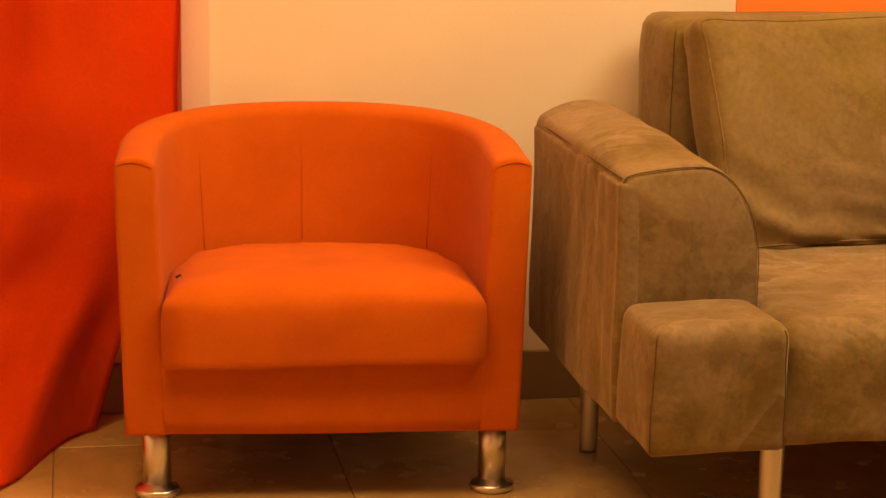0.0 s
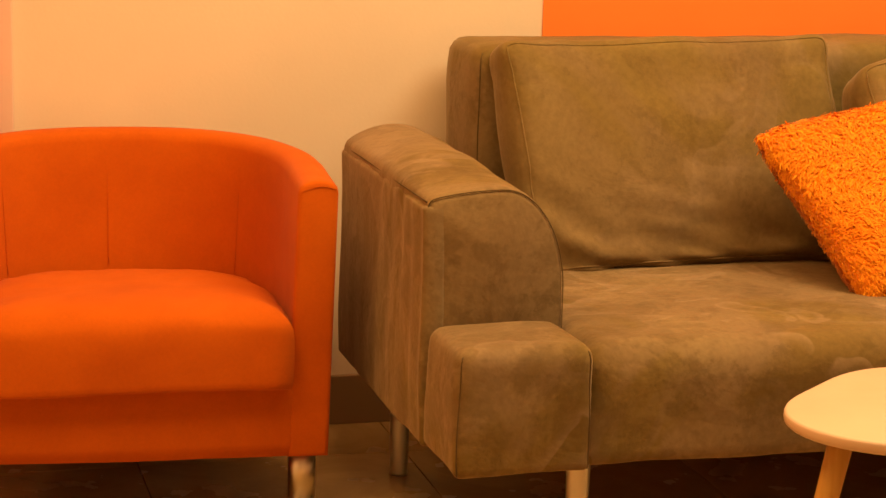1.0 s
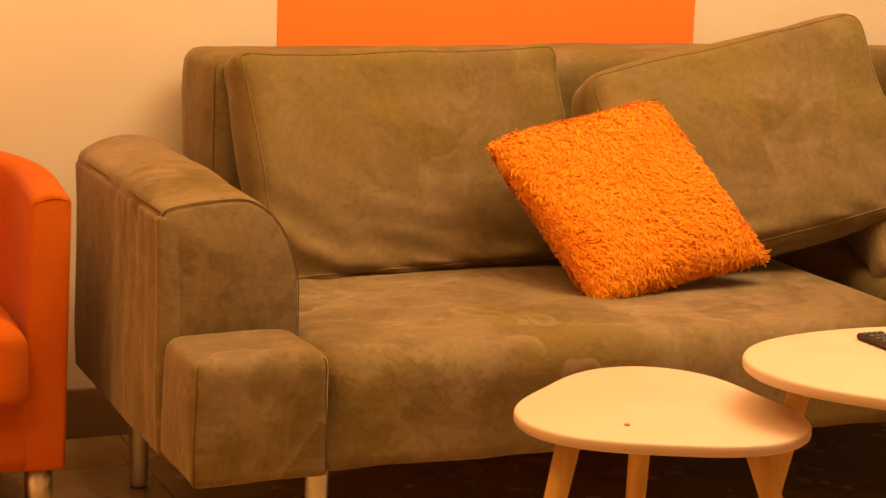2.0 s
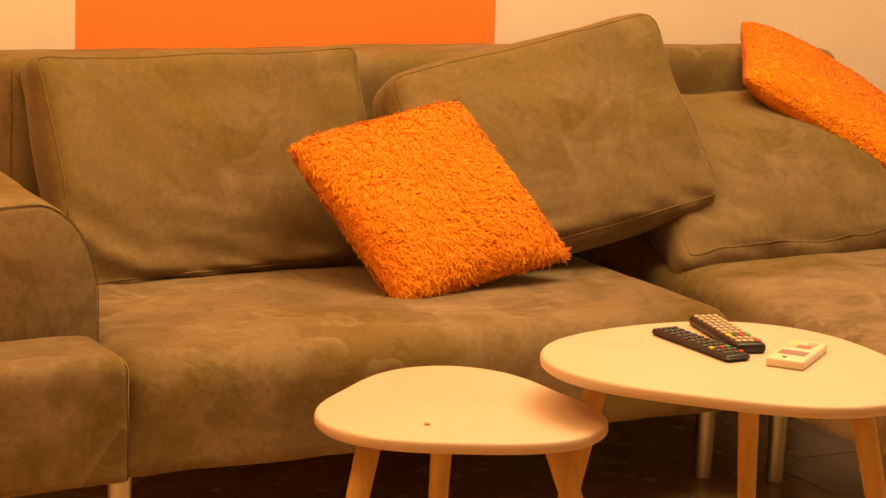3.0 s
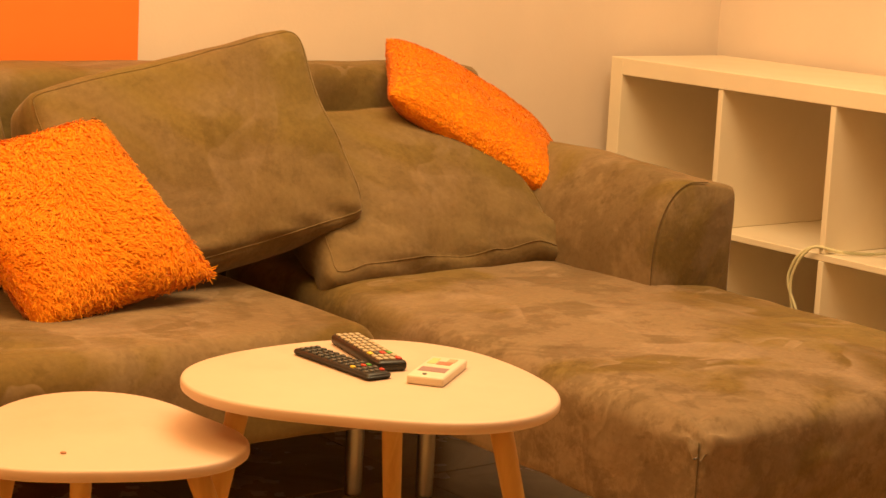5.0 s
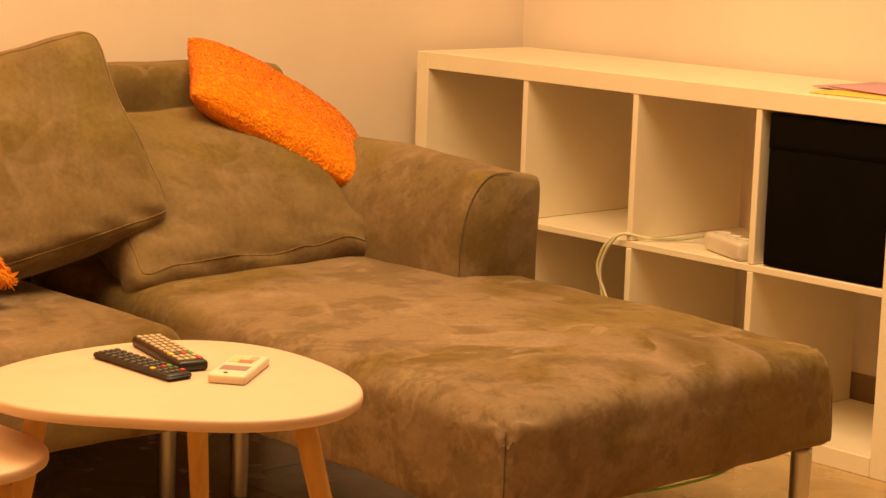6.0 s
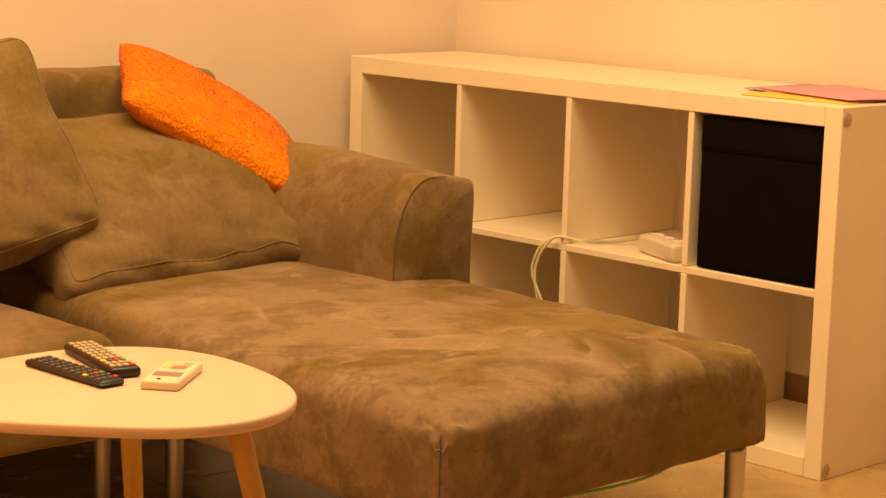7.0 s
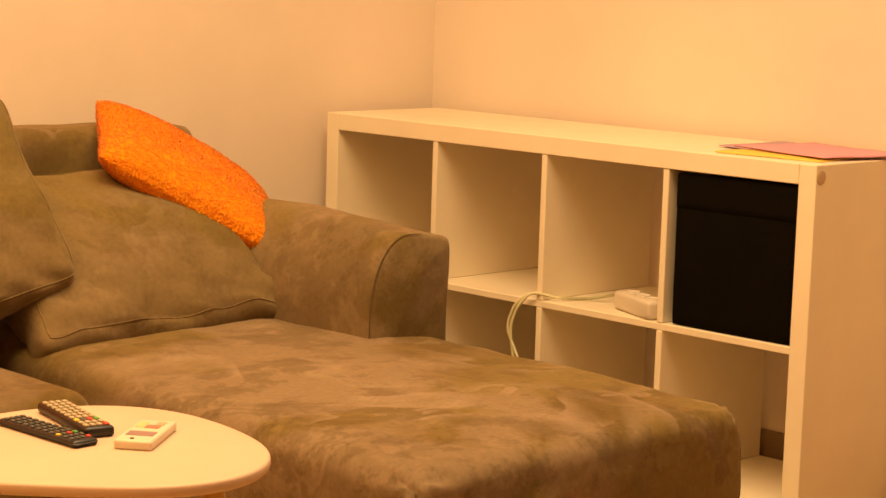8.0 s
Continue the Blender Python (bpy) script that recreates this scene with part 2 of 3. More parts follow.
def soft_box(x0, x1, y0, y1, z0, z1, r, step=0.03, puff=0.0, lump=0.0, seed=0.0, dent=None):
    """An upholstered block: rounded edges, slightly crowned faces and a few lumps."""
    size = Vector((x1 - x0, y1 - y0, z1 - z0))
    mid = Vector(((x0 + x1) / 2, (y0 + y1) / 2, (z0 + z1) / 2))
    half = size / 2
    bm = bmesh.new()
    for axis in range(3):
        a, b = (axis + 1) % 3, (axis + 2) % 3
        na, nb = (max(4, min(60, int(size[k] / step))) for k in (a, b))
        for sign in (-1, 1):
            grid = []
            for i in range(na + 1):
                row = []
                for j in range(nb + 1):
                    p = Vector((0, 0, 0))
                    # more rows close to the edges, where the rounding lies
                    u, v = -math.cos(math.pi * i / na) * 0.5 + (i / na - 0.5) , -math.cos(math.pi * j / nb) * 0.5 + (j / nb - 0.5)
                    p[axis], p[a], p[b] = sign * half[axis], u * half[a], v * half[b]
                    row.append(bm.verts.new(p))
                grid.append(row)
            for i in range(na):
                for j in range(nb):
                    q = [grid[i][j], grid[i + 1][j], grid[i + 1][j + 1], grid[i][j + 1]]
                    bm.faces.new(q if sign > 0 else q[::-1])
    bmesh.ops.remove_doubles(bm, verts=bm.verts[:], dist=1e-5)
    for v in bm.verts:
        q, n = settle(v.co.copy(), half, r, puff)
        q += n * lump_at(q + mid, lump, seed)
        v.co = q + mid
        if dent:
            v.co.z += dent(v.co)
    return bm


def tube(points, radius, sides=10, caps=True, taper=None):
    """A round bar along a line of points."""
    bm = bmesh.new()
    pts = [Vector(p) for p in points]
    rings = []
    for i, p in enumerate(pts):
        d = (pts[min(i + 1, len(pts) - 1)] - pts[max(i - 1, 0)]).normalized()
        s = d.cross(Vector((0.31, 0.22, 0.92)))
        if s.length < 0.05:
            s = d.cross(Vector((1, 0, 0)))
        s.normalize()
        u = d.cross(s)
        r = taper(i / (len(pts) - 1)) if taper else radius
        rings.append([bm.verts.new(p + (s * math.cos(2 * math.pi * k / sides) + u * math.sin(2 * math.pi * k / sides)) * r) for k in range(sides)])
    for a, b in zip(rings, rings[1:]):
        for k in range(sides):
            bm.faces.new((a[k], a[(k + 1) % sides], b[(k + 1) % sides], b[k]))
    if caps:
        bm.faces.new(rings[0][::-1])
        bm.faces.new(rings[-1])
    bmesh.ops.recalc_face_normals(bm, faces=bm.faces[:])
    return bm


def lathe(profile, sides=32):
    """A turned solid from (radius, height) pairs, bottom to top."""
    bm = bmesh.new()
    rings = [[bm.verts.new((r * math.cos(2 * math.pi * k / sides), r * math.sin(2 * math.pi * k / sides), z)) for k in range(sides)] for r, z in profile]
    for a, b in zip(rings, rings[1:]):
        for k in range(sides):
            bm.faces.new((a[k], a[(k + 1) % sides], b[(k + 1) % sides], b[k]))
    bm.faces.new(rings[0][::-1])
    bm.faces.new(rings[-1])
    return bm


def smooth_line(points, n=12):
    """A Catmull-Rom line through points."""
    p = [Vector(q) for q in points]
    p = [p[0] * 2 - p[1], *p, p[-1] * 2 - p[-2]]
    out = []
    for i in range(1, len(p) - 2):
        for k in range(n):
            t = k / n
            out.append(0.5 * ((2 * p[i]) + (p[i + 1] - p[i - 1]) * t + (2 * p[i - 1] - 5 * p[i] + 4 * p[i + 1] - p[i + 2]) * t * t + (3 * p[i] - p[i - 1] - 3 * p[i + 1] + p[i + 2]) * t**3))
    return out + [p[-2]]


def pose_from(centre, right, up):
    """A pose whose x axis runs along right and whose z axis runs as near to up as may be; -y is the face."""
    x = Vector(right).normalized()
    z = Vector(up)
    z = (z - x * z.dot(x)).normalized()
    y = z.cross(x)
    return Matrix.Translation(centre) @ Matrix((x, y, z)).transposed().to_4x4()


# ------------------------------------------------------------ the room
X0, X1, Y0, Y1, ZC = -5.2, 0.42, -4.2, 1.52, 2.66
STRIPE_L, STRIPE_R = -2.243, -1.314


def structure(name, bm, material, label, category, smooth=False):
    return tagged(part(name, bm, material, smooth=smooth), label, category, kind="structure")


floor = structure("floor", box(X0, X1, Y0, Y1, -0.12, -0.004), GROUT, "dark grout bed under beige polished floor tiles", "floor")
structure("ceiling", box(X0, X1, Y0, Y1, ZC, ZC + 0.1), CEILING_PAINT, "plain white painted ceiling over the room", "ceiling")
structure("wall_back", box(X0 - 0.12, X1 + 0.12, Y1, Y1 + 0.12, -0.12, ZC + 0.1), WALL_PAINT, "cream painted wall behind the sofa", "wall")
structure("wall_right", box(X1, X1 + 0.12, Y0 - 0.12, Y1, -0.12, ZC + 0.1), WALL_PAINT, "cream painted wall behind the white shelf", "wall")
structure("wall_left", box(X0 - 0.12, X0, Y0 - 0.12, Y1, -0.12, ZC + 0.1), WALL_PAINT, "cream painted side wall of the room", "wall")
structure("wall_front", box(X0, X1, Y0 - 0.12, Y0, -0.12, ZC + 0.1), WALL_PAINT, "cream painted wall closing the room", "wall")
structure("wall_stripe", box(STRIPE_L, STRIPE_R, Y1 - 0.003, Y1 + 0.01, 0.1, ZC), STRIPE_PAINT, "broad bright orange stripe painted on the cream wall", "painted stripe")
# Narrow strip of the back wall beside the curtain, pinker than the cream.
structure("pale_strip", box(-3.312, -3.258, Y1 - 0.012, Y1 + 0.01, 0.1, ZC, 0.002), PALE_STRIP_PAINT, "narrow pale pinkish strip on the wall beside the curtain", "trim")
structure("baseboard", box(X0, X1 - 0.012, Y1 - 0.012, Y1 + 0.01, 0.0, 0.098, 0.002), BASE_BROWN, "dark brown tiled baseboard along the cream wall", "baseboard")
structure("baseboard", box(X1 - 0.012, X1 + 0.01, Y0, Y1 - 0.012, 0.0, 0.098, 0.002), BASE_BROWN, "dark brown tiled baseboard along the cream wall", "baseboard")


# ------------------------------------------------------------ sofa
def arm_profile(n=16):
    """The arm seen from the front: x from the outer side inwards, z from the arm's top."""
    out = [(0.0, -0.385), (0.0, -0.34), (0.0, -0.28), (0.0, -0.2), (0.0, -0.12), (0.0, -0.06), (0.0, -0.02), (0.0015, -0.011), (0.006, -0.004)]
    for k in range(1, 13):
        f = k / 12
        out.append((0.006 + 0.114 * f, -0.004 + 0.014 * math.sin(f * math.pi / 2) ** 0.7))
    for k in range(1, n + 1):
        a = math.pi / 2 * k / n
        out.append((0.12 + 0.100 * math.sin(a), 0.010 - 0.16 * (1 - math.cos(a))))
    out += [(0.220, -0.19), (0.220, -0.25), (0.218, -0.32), (0.21, -0.385)]
    return out


def sofa_arm(x_out, inward, y0, y1, top, seed):
    """A solid arm with a rounded inner shoulder, swept from y0 to y1."""
    bm = bmesh.new()
    prof = arm_profile()
    rings = []
    n = 40
    for i in range(n + 1):
        f = 0.5 - 0.35 * math.cos(math.pi * i / n) + 0.3 * (i / n - 0.5)
        y = y0 + (y1 - y0) * f
        e = min(f, 1 - f) * (y1 - y0)
        r = 0.016 if f < 0.5 else 0.022
        tuck = 0.7 * r * (1 - math.sqrt(max(0.0, 1 - max(0.0, 1 - e / r) ** 2)))
        ring = []
        for px, pz in prof:
            swell = 0.021 * min(1.0, f * 2.2) * max(0.0, 1 - ((px - 0.085) / 0.095) ** 2) if pz > -0.03 else 0.0
            p = Vector((x_out + inward * px, y, top + pz + swell))
            c = Vector((x_out + inward * 0.10, y, top - 0.19))
            p += (c - p).normalized() * tuck
            w = 0.006 * noise.noise(Vector((p.x * 7 + seed, p.y * 7, p.z * 7)))
            if pz < -0.02 and px < 0.02:
                w += 0.007 * math.sin(y * 34 + seed + p.z * 5) * (0.5 + noise.noise(Vector((y * 4, p.z * 3, seed))))
            p += (p - c).normalized() * w * min(1.0, (pz + 0.385) / 0.08)
            ring.append(bm.verts.new(p))
        rings.append(ring)
    m = len(prof)
    for a, b in zip(rings, rings[1:]):
        for k in range(m):
            bm.faces.new((a[k], a[(k + 1) % m], b[(k + 1) % m], b[k]))
    for ring in (rings[0], rings[-1]):
        c = bm.verts.new(sum((v.co for v in ring), Vector()) / m)
        for k in range(m):
            bm.faces.new((ring[k], ring[(k + 1) % m], c))
    bmesh.ops.recalc_face_normals(bm, faces=bm.faces[:])
    return bm


def arm_piping(x_out, inward, y, top, start=1):
    pts = [(x_out + inward * px, y, top + pz) for px, pz in arm_profile()[start:-1]]
    return tube(smooth_line(pts, 3), 0.0010, 6)


def arm_flap(x, y0, y1, z0, z1):
    """The loose outer cover of the arm: a padded sheet with hanging folds that are strongest at its front edge."""
    bm = soft_box(x - 0.006, x + 0.03, y0, y1, z0, z1, 0.007, 0.010, 0.002, 0.002, 6.0)
    for v in bm.verts:
        p = v.co
        if p.x < x + 0.004:
            near = math.exp(-(p.y - y0) / 0.16)
            hang = 1.5 * noise.noise(Vector((p.y * 19, p.z * 3.6, 2.0)))
            p.x -= (0.0012 + 0.0045 * near) * hang * (0.5 + 0.5 * (p.z - z0) / (z1 - z0)) - 0.002
            p.x += 0.006 * noise.noise(Vector((p.y * 5, p.z * 3, 8.0)))
        p.z += 0.004 * noise.noise(Vector((p.y * 22, 3.0, 1.0))) if p.z > z1 - 0.02 else 0.0
    return bm


def sofa():
    s = thing("corner_sofa", "brown suede corner sofa with a chaise and grey legs", "sofa")
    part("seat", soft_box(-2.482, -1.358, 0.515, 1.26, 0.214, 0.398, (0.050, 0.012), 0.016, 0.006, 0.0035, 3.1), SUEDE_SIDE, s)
    lounge = (-1.330, -0.516, -0.232, 1.26, 0.218, 0.404, (0.032, 0.012))

    def pucker(p):
        """Folds that run in to the sewn corner of the chaise."""
        fall = 0.0
        for cx, deep in ((-1.318, 1.0), (-0.528, 0.7)):
            d = Vector((p.x - cx, p.y + 0.220, (p.z - 0.378) * 0.9))
            ray = math.cos(7 * math.atan2(d.y, d.x) + 9 * p.z)
            fall += deep * (0.0085 * ray * math.exp(-d.length / 0.10) * min(1, d.length / 0.02) - 0.030 * math.exp(-(d.length / 0.014) ** 2))
        # a long drag fold across the front, below the top edge
        front = max(0.0, 1 - (p.y + 0.232) / 0.05)
        # the padding falls away towards the edges of the top
        high = max(0.0, (p.z - 0.32) / 0.084)
        fall -= high * (0.012 * math.exp(-max(0.0, p.x + 1.33) / 0.05) + 0.012 * math.exp(-max(0.0, -0.516 - p.x) / 0.06) + 0.016 * math.exp(-max(0.0, p.y + 0.232) / 0.09))
        return fall - 0.012 * front * math.exp(-(((p.z - 0.345 - 0.05 * (p.x + 0.92)) / 0.010) ** 2)) * math.exp(-(((p.x + 1.0) / 0.22) ** 2))

    bm = soft_box(*lounge, 0.012, 0.010, 0.006, 7.7, pucker)
    for v in bm.verts:
        # the side towards the seat draws in to the back
        v.co.x += 0.062 * max(0.0, v.co.y + 0.1) * max(0.0, (-0.516 - v.co.x) / 0.814)
    chaise = part("chaise_seat", bm, SUEDE, s)
    part("seam", corner_seam(*lounge, 0.010, 0.006, 7.7, -1, -1, pucker), SEAM_SHADE, chaise)
    part("seam", corner_seam(*lounge, 0.010, 0.006, 7.7, 1, -1, pucker), SEAM_SHADE, chaise)
    rear = (-2.452, -0.575, 1.255, 1.475, 0.215, 0.771, 0.032)
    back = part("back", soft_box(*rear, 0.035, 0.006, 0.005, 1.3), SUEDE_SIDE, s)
    part("seam", corner_seam(*rear, 0.006, 0.005, 1.3, -1, -1), SEAM_SHADE, back)
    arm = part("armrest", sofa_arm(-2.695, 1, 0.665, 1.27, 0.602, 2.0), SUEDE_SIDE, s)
    part("seam", arm_piping(-2.695, 1, 0.668, 0.602), SEAM_SHADE, arm)
    part("seam", tube([(-2.694, 0.68 + 0.02 * k, 0.594) for k in range(27)], 0.0012, 6), SEAM_SHADE, arm)
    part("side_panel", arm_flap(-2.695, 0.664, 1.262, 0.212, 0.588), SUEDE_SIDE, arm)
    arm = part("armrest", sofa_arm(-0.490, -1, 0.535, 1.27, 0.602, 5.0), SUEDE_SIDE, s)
    part("seam", arm_piping(-0.490, -1, 0.538, 0.602, 16), SEAM_SHADE, arm)
    block = (-2.693, -2.484, 0.485, 0.672, 0.216, 0.408, (0.024, 0.010))
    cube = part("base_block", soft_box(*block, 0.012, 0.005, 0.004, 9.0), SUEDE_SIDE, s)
    part("seam", corner_seam(*block, 0.005, 0.004, 9.0, -1, -1), SEAM_SHADE, cube)
    part("seam", corner_seam(*block, 0.005, 0.004, 9.0, 1, -1), SEAM_SHADE, cube)
    part("underside", box(-2.64, -0.57, 0.60, 1.24, 0.213, 0.235), DARK_LINER, s, smooth=False)
    part("underside", box(-1.23, -0.57, -0.185, 0.598, 0.2145, 0.235), DARK_LINER, s, smooth=False)
    for x, y in ((-2.60, 1.18), (-2.462, 0.60), (-1.233, 0.776), (-1.116, 0.703), (-0.554, -0.195), (-1.24, -0.14), (-0.57, 1.36)):
        part("leg", lathe([(0.0155, 0.0), (0.0165, 0.002), (0.0165, 0.006), (0.019, 0.20), (0.019, 0.21)], 24), STEEL, s, "", pose(x, y, 0))
    return s


sofa()
tagged(part("floor_cable", tube(smooth_line([(-1.10, -0.196, 0.2155), (-1.00, -0.219, 0.2125), (-0.90, -0.227, 0.2115), (-0.81, -0.223, 0.2125), (-0.73, -0.198, 0.2155)]), 0.0024, 8), CABLE_GREEN),
       "thin green cable tucked under the chaise edge", "cable")


def cushion_mesh(w, h, t, seed, shear=0.0, flat=0.5, sag=0.0, n=30, edge=0.30, boxy=0.0, wrinkle=0.004):
    """A filled cushion: two bulging sides that meet in a seam, with drawn-in edges."""
    bm = bmesh.new()
    sides = []
    for sign in (-1, 1):
        grid = []
        for i in range(n + 1):
            row = []
            for j in range(n + 1):
                u, v = -math.cos(math.pi * i / n), -math.cos(math.pi * j / n)
                u, v = 0.55 * u + 0.45 * (2 * i / n - 1), 0.55 * v + 0.45 * (2 * j / n - 1)
                bu, bv = max(0.0, 1 - abs(u) ** 3.2), max(0.0, 1 - abs(v) ** 3.2)
                thick = t / 2 * (bu * bv) ** flat
                thick = max(thick, boxy * t / 2 * (1 if max(abs(u), abs(v)) < 0.999 else 0.96))
                pull_u, pull_v = 1 - edge * 0.10 * (1 - v * v) * abs(u), 1 - edge * 0.10 * (1 - u * u) * abs(v)
                x, z = u * w / 2 * pull_u, v * h / 2 * pull_v
                x += shear * z
                y = sign * thick
                q = Vector((x * 8 + seed, y * 8, z * 8))
                y += sign * wrinkle * bu * bv * (noise.noise(q) + 0.6 * noise.noise(q * 2.3))
                z -= sag * (1 - u * u) * (v + 1) / 2
                row.append(bm.verts.new((x, y, z)))
            grid.append(row)
        for i in range(n):
            for j in range(n):
                q = [grid[i][j], grid[i + 1][j], grid[i + 1][j + 1], grid[i][j + 1]]
                bm.faces.new(q if sign < 0 else q[::-1])
        sides.append(grid)
    if boxy:
        rim = lambda g: [g[i][0] for i in range(n)] + [g[n][j] for j in range(n)] + [g[i][n] for i in range(n, 0, -1)] + [g[0][j] for j in range(n, 0, -1)]
        a, b = rim(sides[0]), rim(sides[1])
        for k in range(len(a)):
            bm.faces.new((a[k], b[k], b[(k + 1) % len(a)], a[(k + 1) % len(a)]))
    else:
        bmesh.ops.remove_doubles(bm, verts=bm.verts[:], dist=1e-4)
    bmesh.ops.recalc_face_normals(bm, faces=bm.faces[:])
    return bm


def back_cushion(centre, right, up, w, h, t, seed, label, shear=0.0, slump=0.0, horn=0.022, pinch=0.0, creases=1.0):
    """A boxed cushion: two crowned faces, bulging borders and soft ears at the corners."""
    c = thing("back_cushion", label, "cushion", pose_from(centre, right, up), "loose sofa back cushions")
    r = t * 0.27

    def shape(p):
        u, v = p.x / (w / 2), p.z / (h / 2)
        ear = max(0.0, abs(u) - 0.75) * max(0.0, abs(v) - 0.75) * 16
        q = p.copy()
        q.x += shear * p.z + horn * math.copysign(1, u) * ear
        q.z += 0.9 * horn * math.copysign(1, v) * ear - slump * (1 - u * u) * (v + 1) / 2
        q.x -= 0.010 * math.copysign(abs(u) ** 6, u) * (1 - v * v)
        q.z -= 0.008 * math.copysign(abs(v) ** 6, v) * (1 - u * u)
        # soft creases that run in from the lower corners
        crease = creases * math.sin(14 * (u * 1.3 + v) + seed) * max(0, -v) * abs(u) ** 2
        fold = noise.noise(Vector((u * 3.5 + seed, v * 9 + u * 3, seed))) * max(0.0, -v - 0.1) * creases
        q.y += math.copysign(0.010, p.y) * crease + math.copysign(0.017, p.y) * fold * min(1, abs(p.y) * 40) + 0.010 * noise.noise(Vector((u * 1.6 + seed, v * 1.6, 0)))
        # the lower edge pressed thin by the cushion's own weight
        if p.y < t / 2 - r:
            q.y += pinch * t * (t / 2 - p.y) / t * max(0.0, (0.1 - v) / 1.1) ** 2
        return q

    bm = soft_box(-w / 2, w / 2, -t / 2, t / 2, -h / 2, h / 2, r, 0.014, 0.022, 0.006, seed)
    for vert in bm.verts:
        vert.co = shape(vert.co)
    part("cover", bm, SUEDE_SOFT, c)
    half = Vector((w / 2, t / 2, h / 2))
    for side in (-1, 1):
        loop = []
        for x0, z0, x1, z1 in ((-1, -1, 1, -1), (1, -1, 1, 1), (1, 1, -1, 1), (-1, 1, -1, -1)):
            for k in range(48):
                f = k / 48
                p = Vector(((x0 + (x1 - x0) * f) * half.x, side * half.y, (z0 + (z1 - z0) * f) * half.z))
                q, nn = settle(p, half, r, 0.022)
                loop.append(shape(q + nn * (lump_at(q, 0.006, seed) + 0.0008)))
        part("piping", tube(loop + loop[:1], 0.0012, 8, caps=False), SUEDE_SOFT, c)
    return c


back_cushion((-2.101, 1.16, 0.580), (0.58, 0.0, 0.012), (0.0, 0.13, 0.38), 0.628, 0.42, 0.13, 1.0,
             "brown suede back cushion upright against the sofa back", -0.045, 0.0, 0.008, 0.0, 1.5)
back_cushion((-1.473, 1.01, 0.618), (0.304, 0.0, 0.062), (-0.050, 0.095, 0.175), 0.60, 0.405, 0.14, 4.0,
             "brown suede back cushion tipped over its neighbour", 0.0, 0.0, -0.006, 0.0, 0.6)
back_cushion((-0.990, 1.006, 0.538), (0.299, -0.007, 0.012), (-0.02, 0.182, 0.125), 0.57, 0.42, 0.13, 8.0,
             "slumped brown suede back cushion lying low on the chaise", -0.10, 0.0, 0.022, 0.32, 0.7)


def shaggy_pillow(centre, right, up, w, h, t, seed, label, shear=0.0, tufts=27000, pile=1.0, tuck=(0.0, 0.0), ear=0.13):
    p = thing("throw_pillow", label, "pillow", pose_from(centre, right, up), "orange shaggy throw pillows")
    bm = cushion_mesh(w, h, t, seed, shear, 0.5, 0.0, 26, 0.5, 0.0, 0.006)
    for v in bm.verts:
        far = max(0.0, v.co.x / (w / 2)) ** 2 * max(0.0, v.co.z / (h / 2)) ** 2
        near = max(0.0, abs(v.co.x - shear * v.co.z) / (w / 2) + abs(v.co.z) / (h / 2) - 1.62)
        v.co.x *= 1 - (ear if v.co.x < 0 else 0.06) * near
        v.co.z *= 1 - (ear if v.co.x < 0 else 0.06) * near
        v.co.x += tuck[0] * far
        v.co.z += tuck[1] * far
    rng = random.Random(int(seed * 10))
    faces = [f for f in bm.faces]
    areas = np.cumsum([f.calc_area() for f in faces])
    bm.normal_update()
    verts, polys = [], []
    for _ in range(tufts):
        f = faces[min(len(faces) - 1, int(np.searchsorted(areas, rng.random() * areas[-1])))]
        a, b = rng.random(), rng.random()
        vs = [v.co for v in f.verts]
        o = vs[0].lerp(vs[1], a).lerp(vs[min(3, len(vs) - 1)].lerp(vs[2], a), b)
        nn = f.normal.copy()
        if nn.y * o.y < 0:
            nn = -nn
        swirl = 0.8 * noise.noise(o * 9 + Vector((seed, 0, 0))) + 0.7 * noise.noise(o * 70 + Vector((0, seed, 0)))
        comb = Vector((math.cos(2.6 * swirl + 4.9), 0.0, math.sin(2.6 * swirl + 4.9)))
        d = (comb - nn * comb.dot(nn)) + Vector((rng.uniform(-0.6, 0.6), rng.uniform(-0.3, 0.3), rng.uniform(-0.6, 0.6)))
        d = (d - nn * d.dot(nn)).normalized()
        side = nn.cross(d) * rng.uniform(0.0009, 0.0016)
        long = rng.uniform(0.008, 0.018) * pile
        pts = [o - nn * 0.001, o + d * long * 0.45 + nn * long * 0.30, o + d * long + nn * long * rng.uniform(0.05, 0.45)]
        k = len(verts)
        verts += [pts[0] - side, pts[0] + side, pts[1] - side, pts[1] + side, pts[2] - side * 0.5, pts[2] + side * 0.5]
        polys += [(k, k + 1, k + 3, k + 2), (k + 2, k + 3, k + 5, k + 4)]
    part("cover", bm, FUR_BASE, p)
    me = bpy.data.meshes.new("shag")
    me.from_pydata([tuple(v) for v in verts], [], polys)
    me.materials.append(FUR)
    shag = new("shag", me)
    shag.parent = p
    tagged(shag, "long bright orange shag fibres", kind="stuff")
    return p


shaggy_pillow((-1.792, 0.885, 0.548), (0.343, 0.03, 0.064), (-0.116, 0.21, 0.245), 0.370, 0.368, 0.12, 2.0,
              "bright orange shaggy throw pillow leaning on the back cushions", -0.15)
shaggy_pillow((-0.715, 1.111, 0.674), (0.160, -0.077, -0.099), (0.105, 0.150, 0.045), 0.455, 0.36, 0.12, 6.0,
              "bright orange shaggy throw pillow resting across the sofa corner", 0.0, 24000, 0.55, (-0.075, -0.040), 0.04)


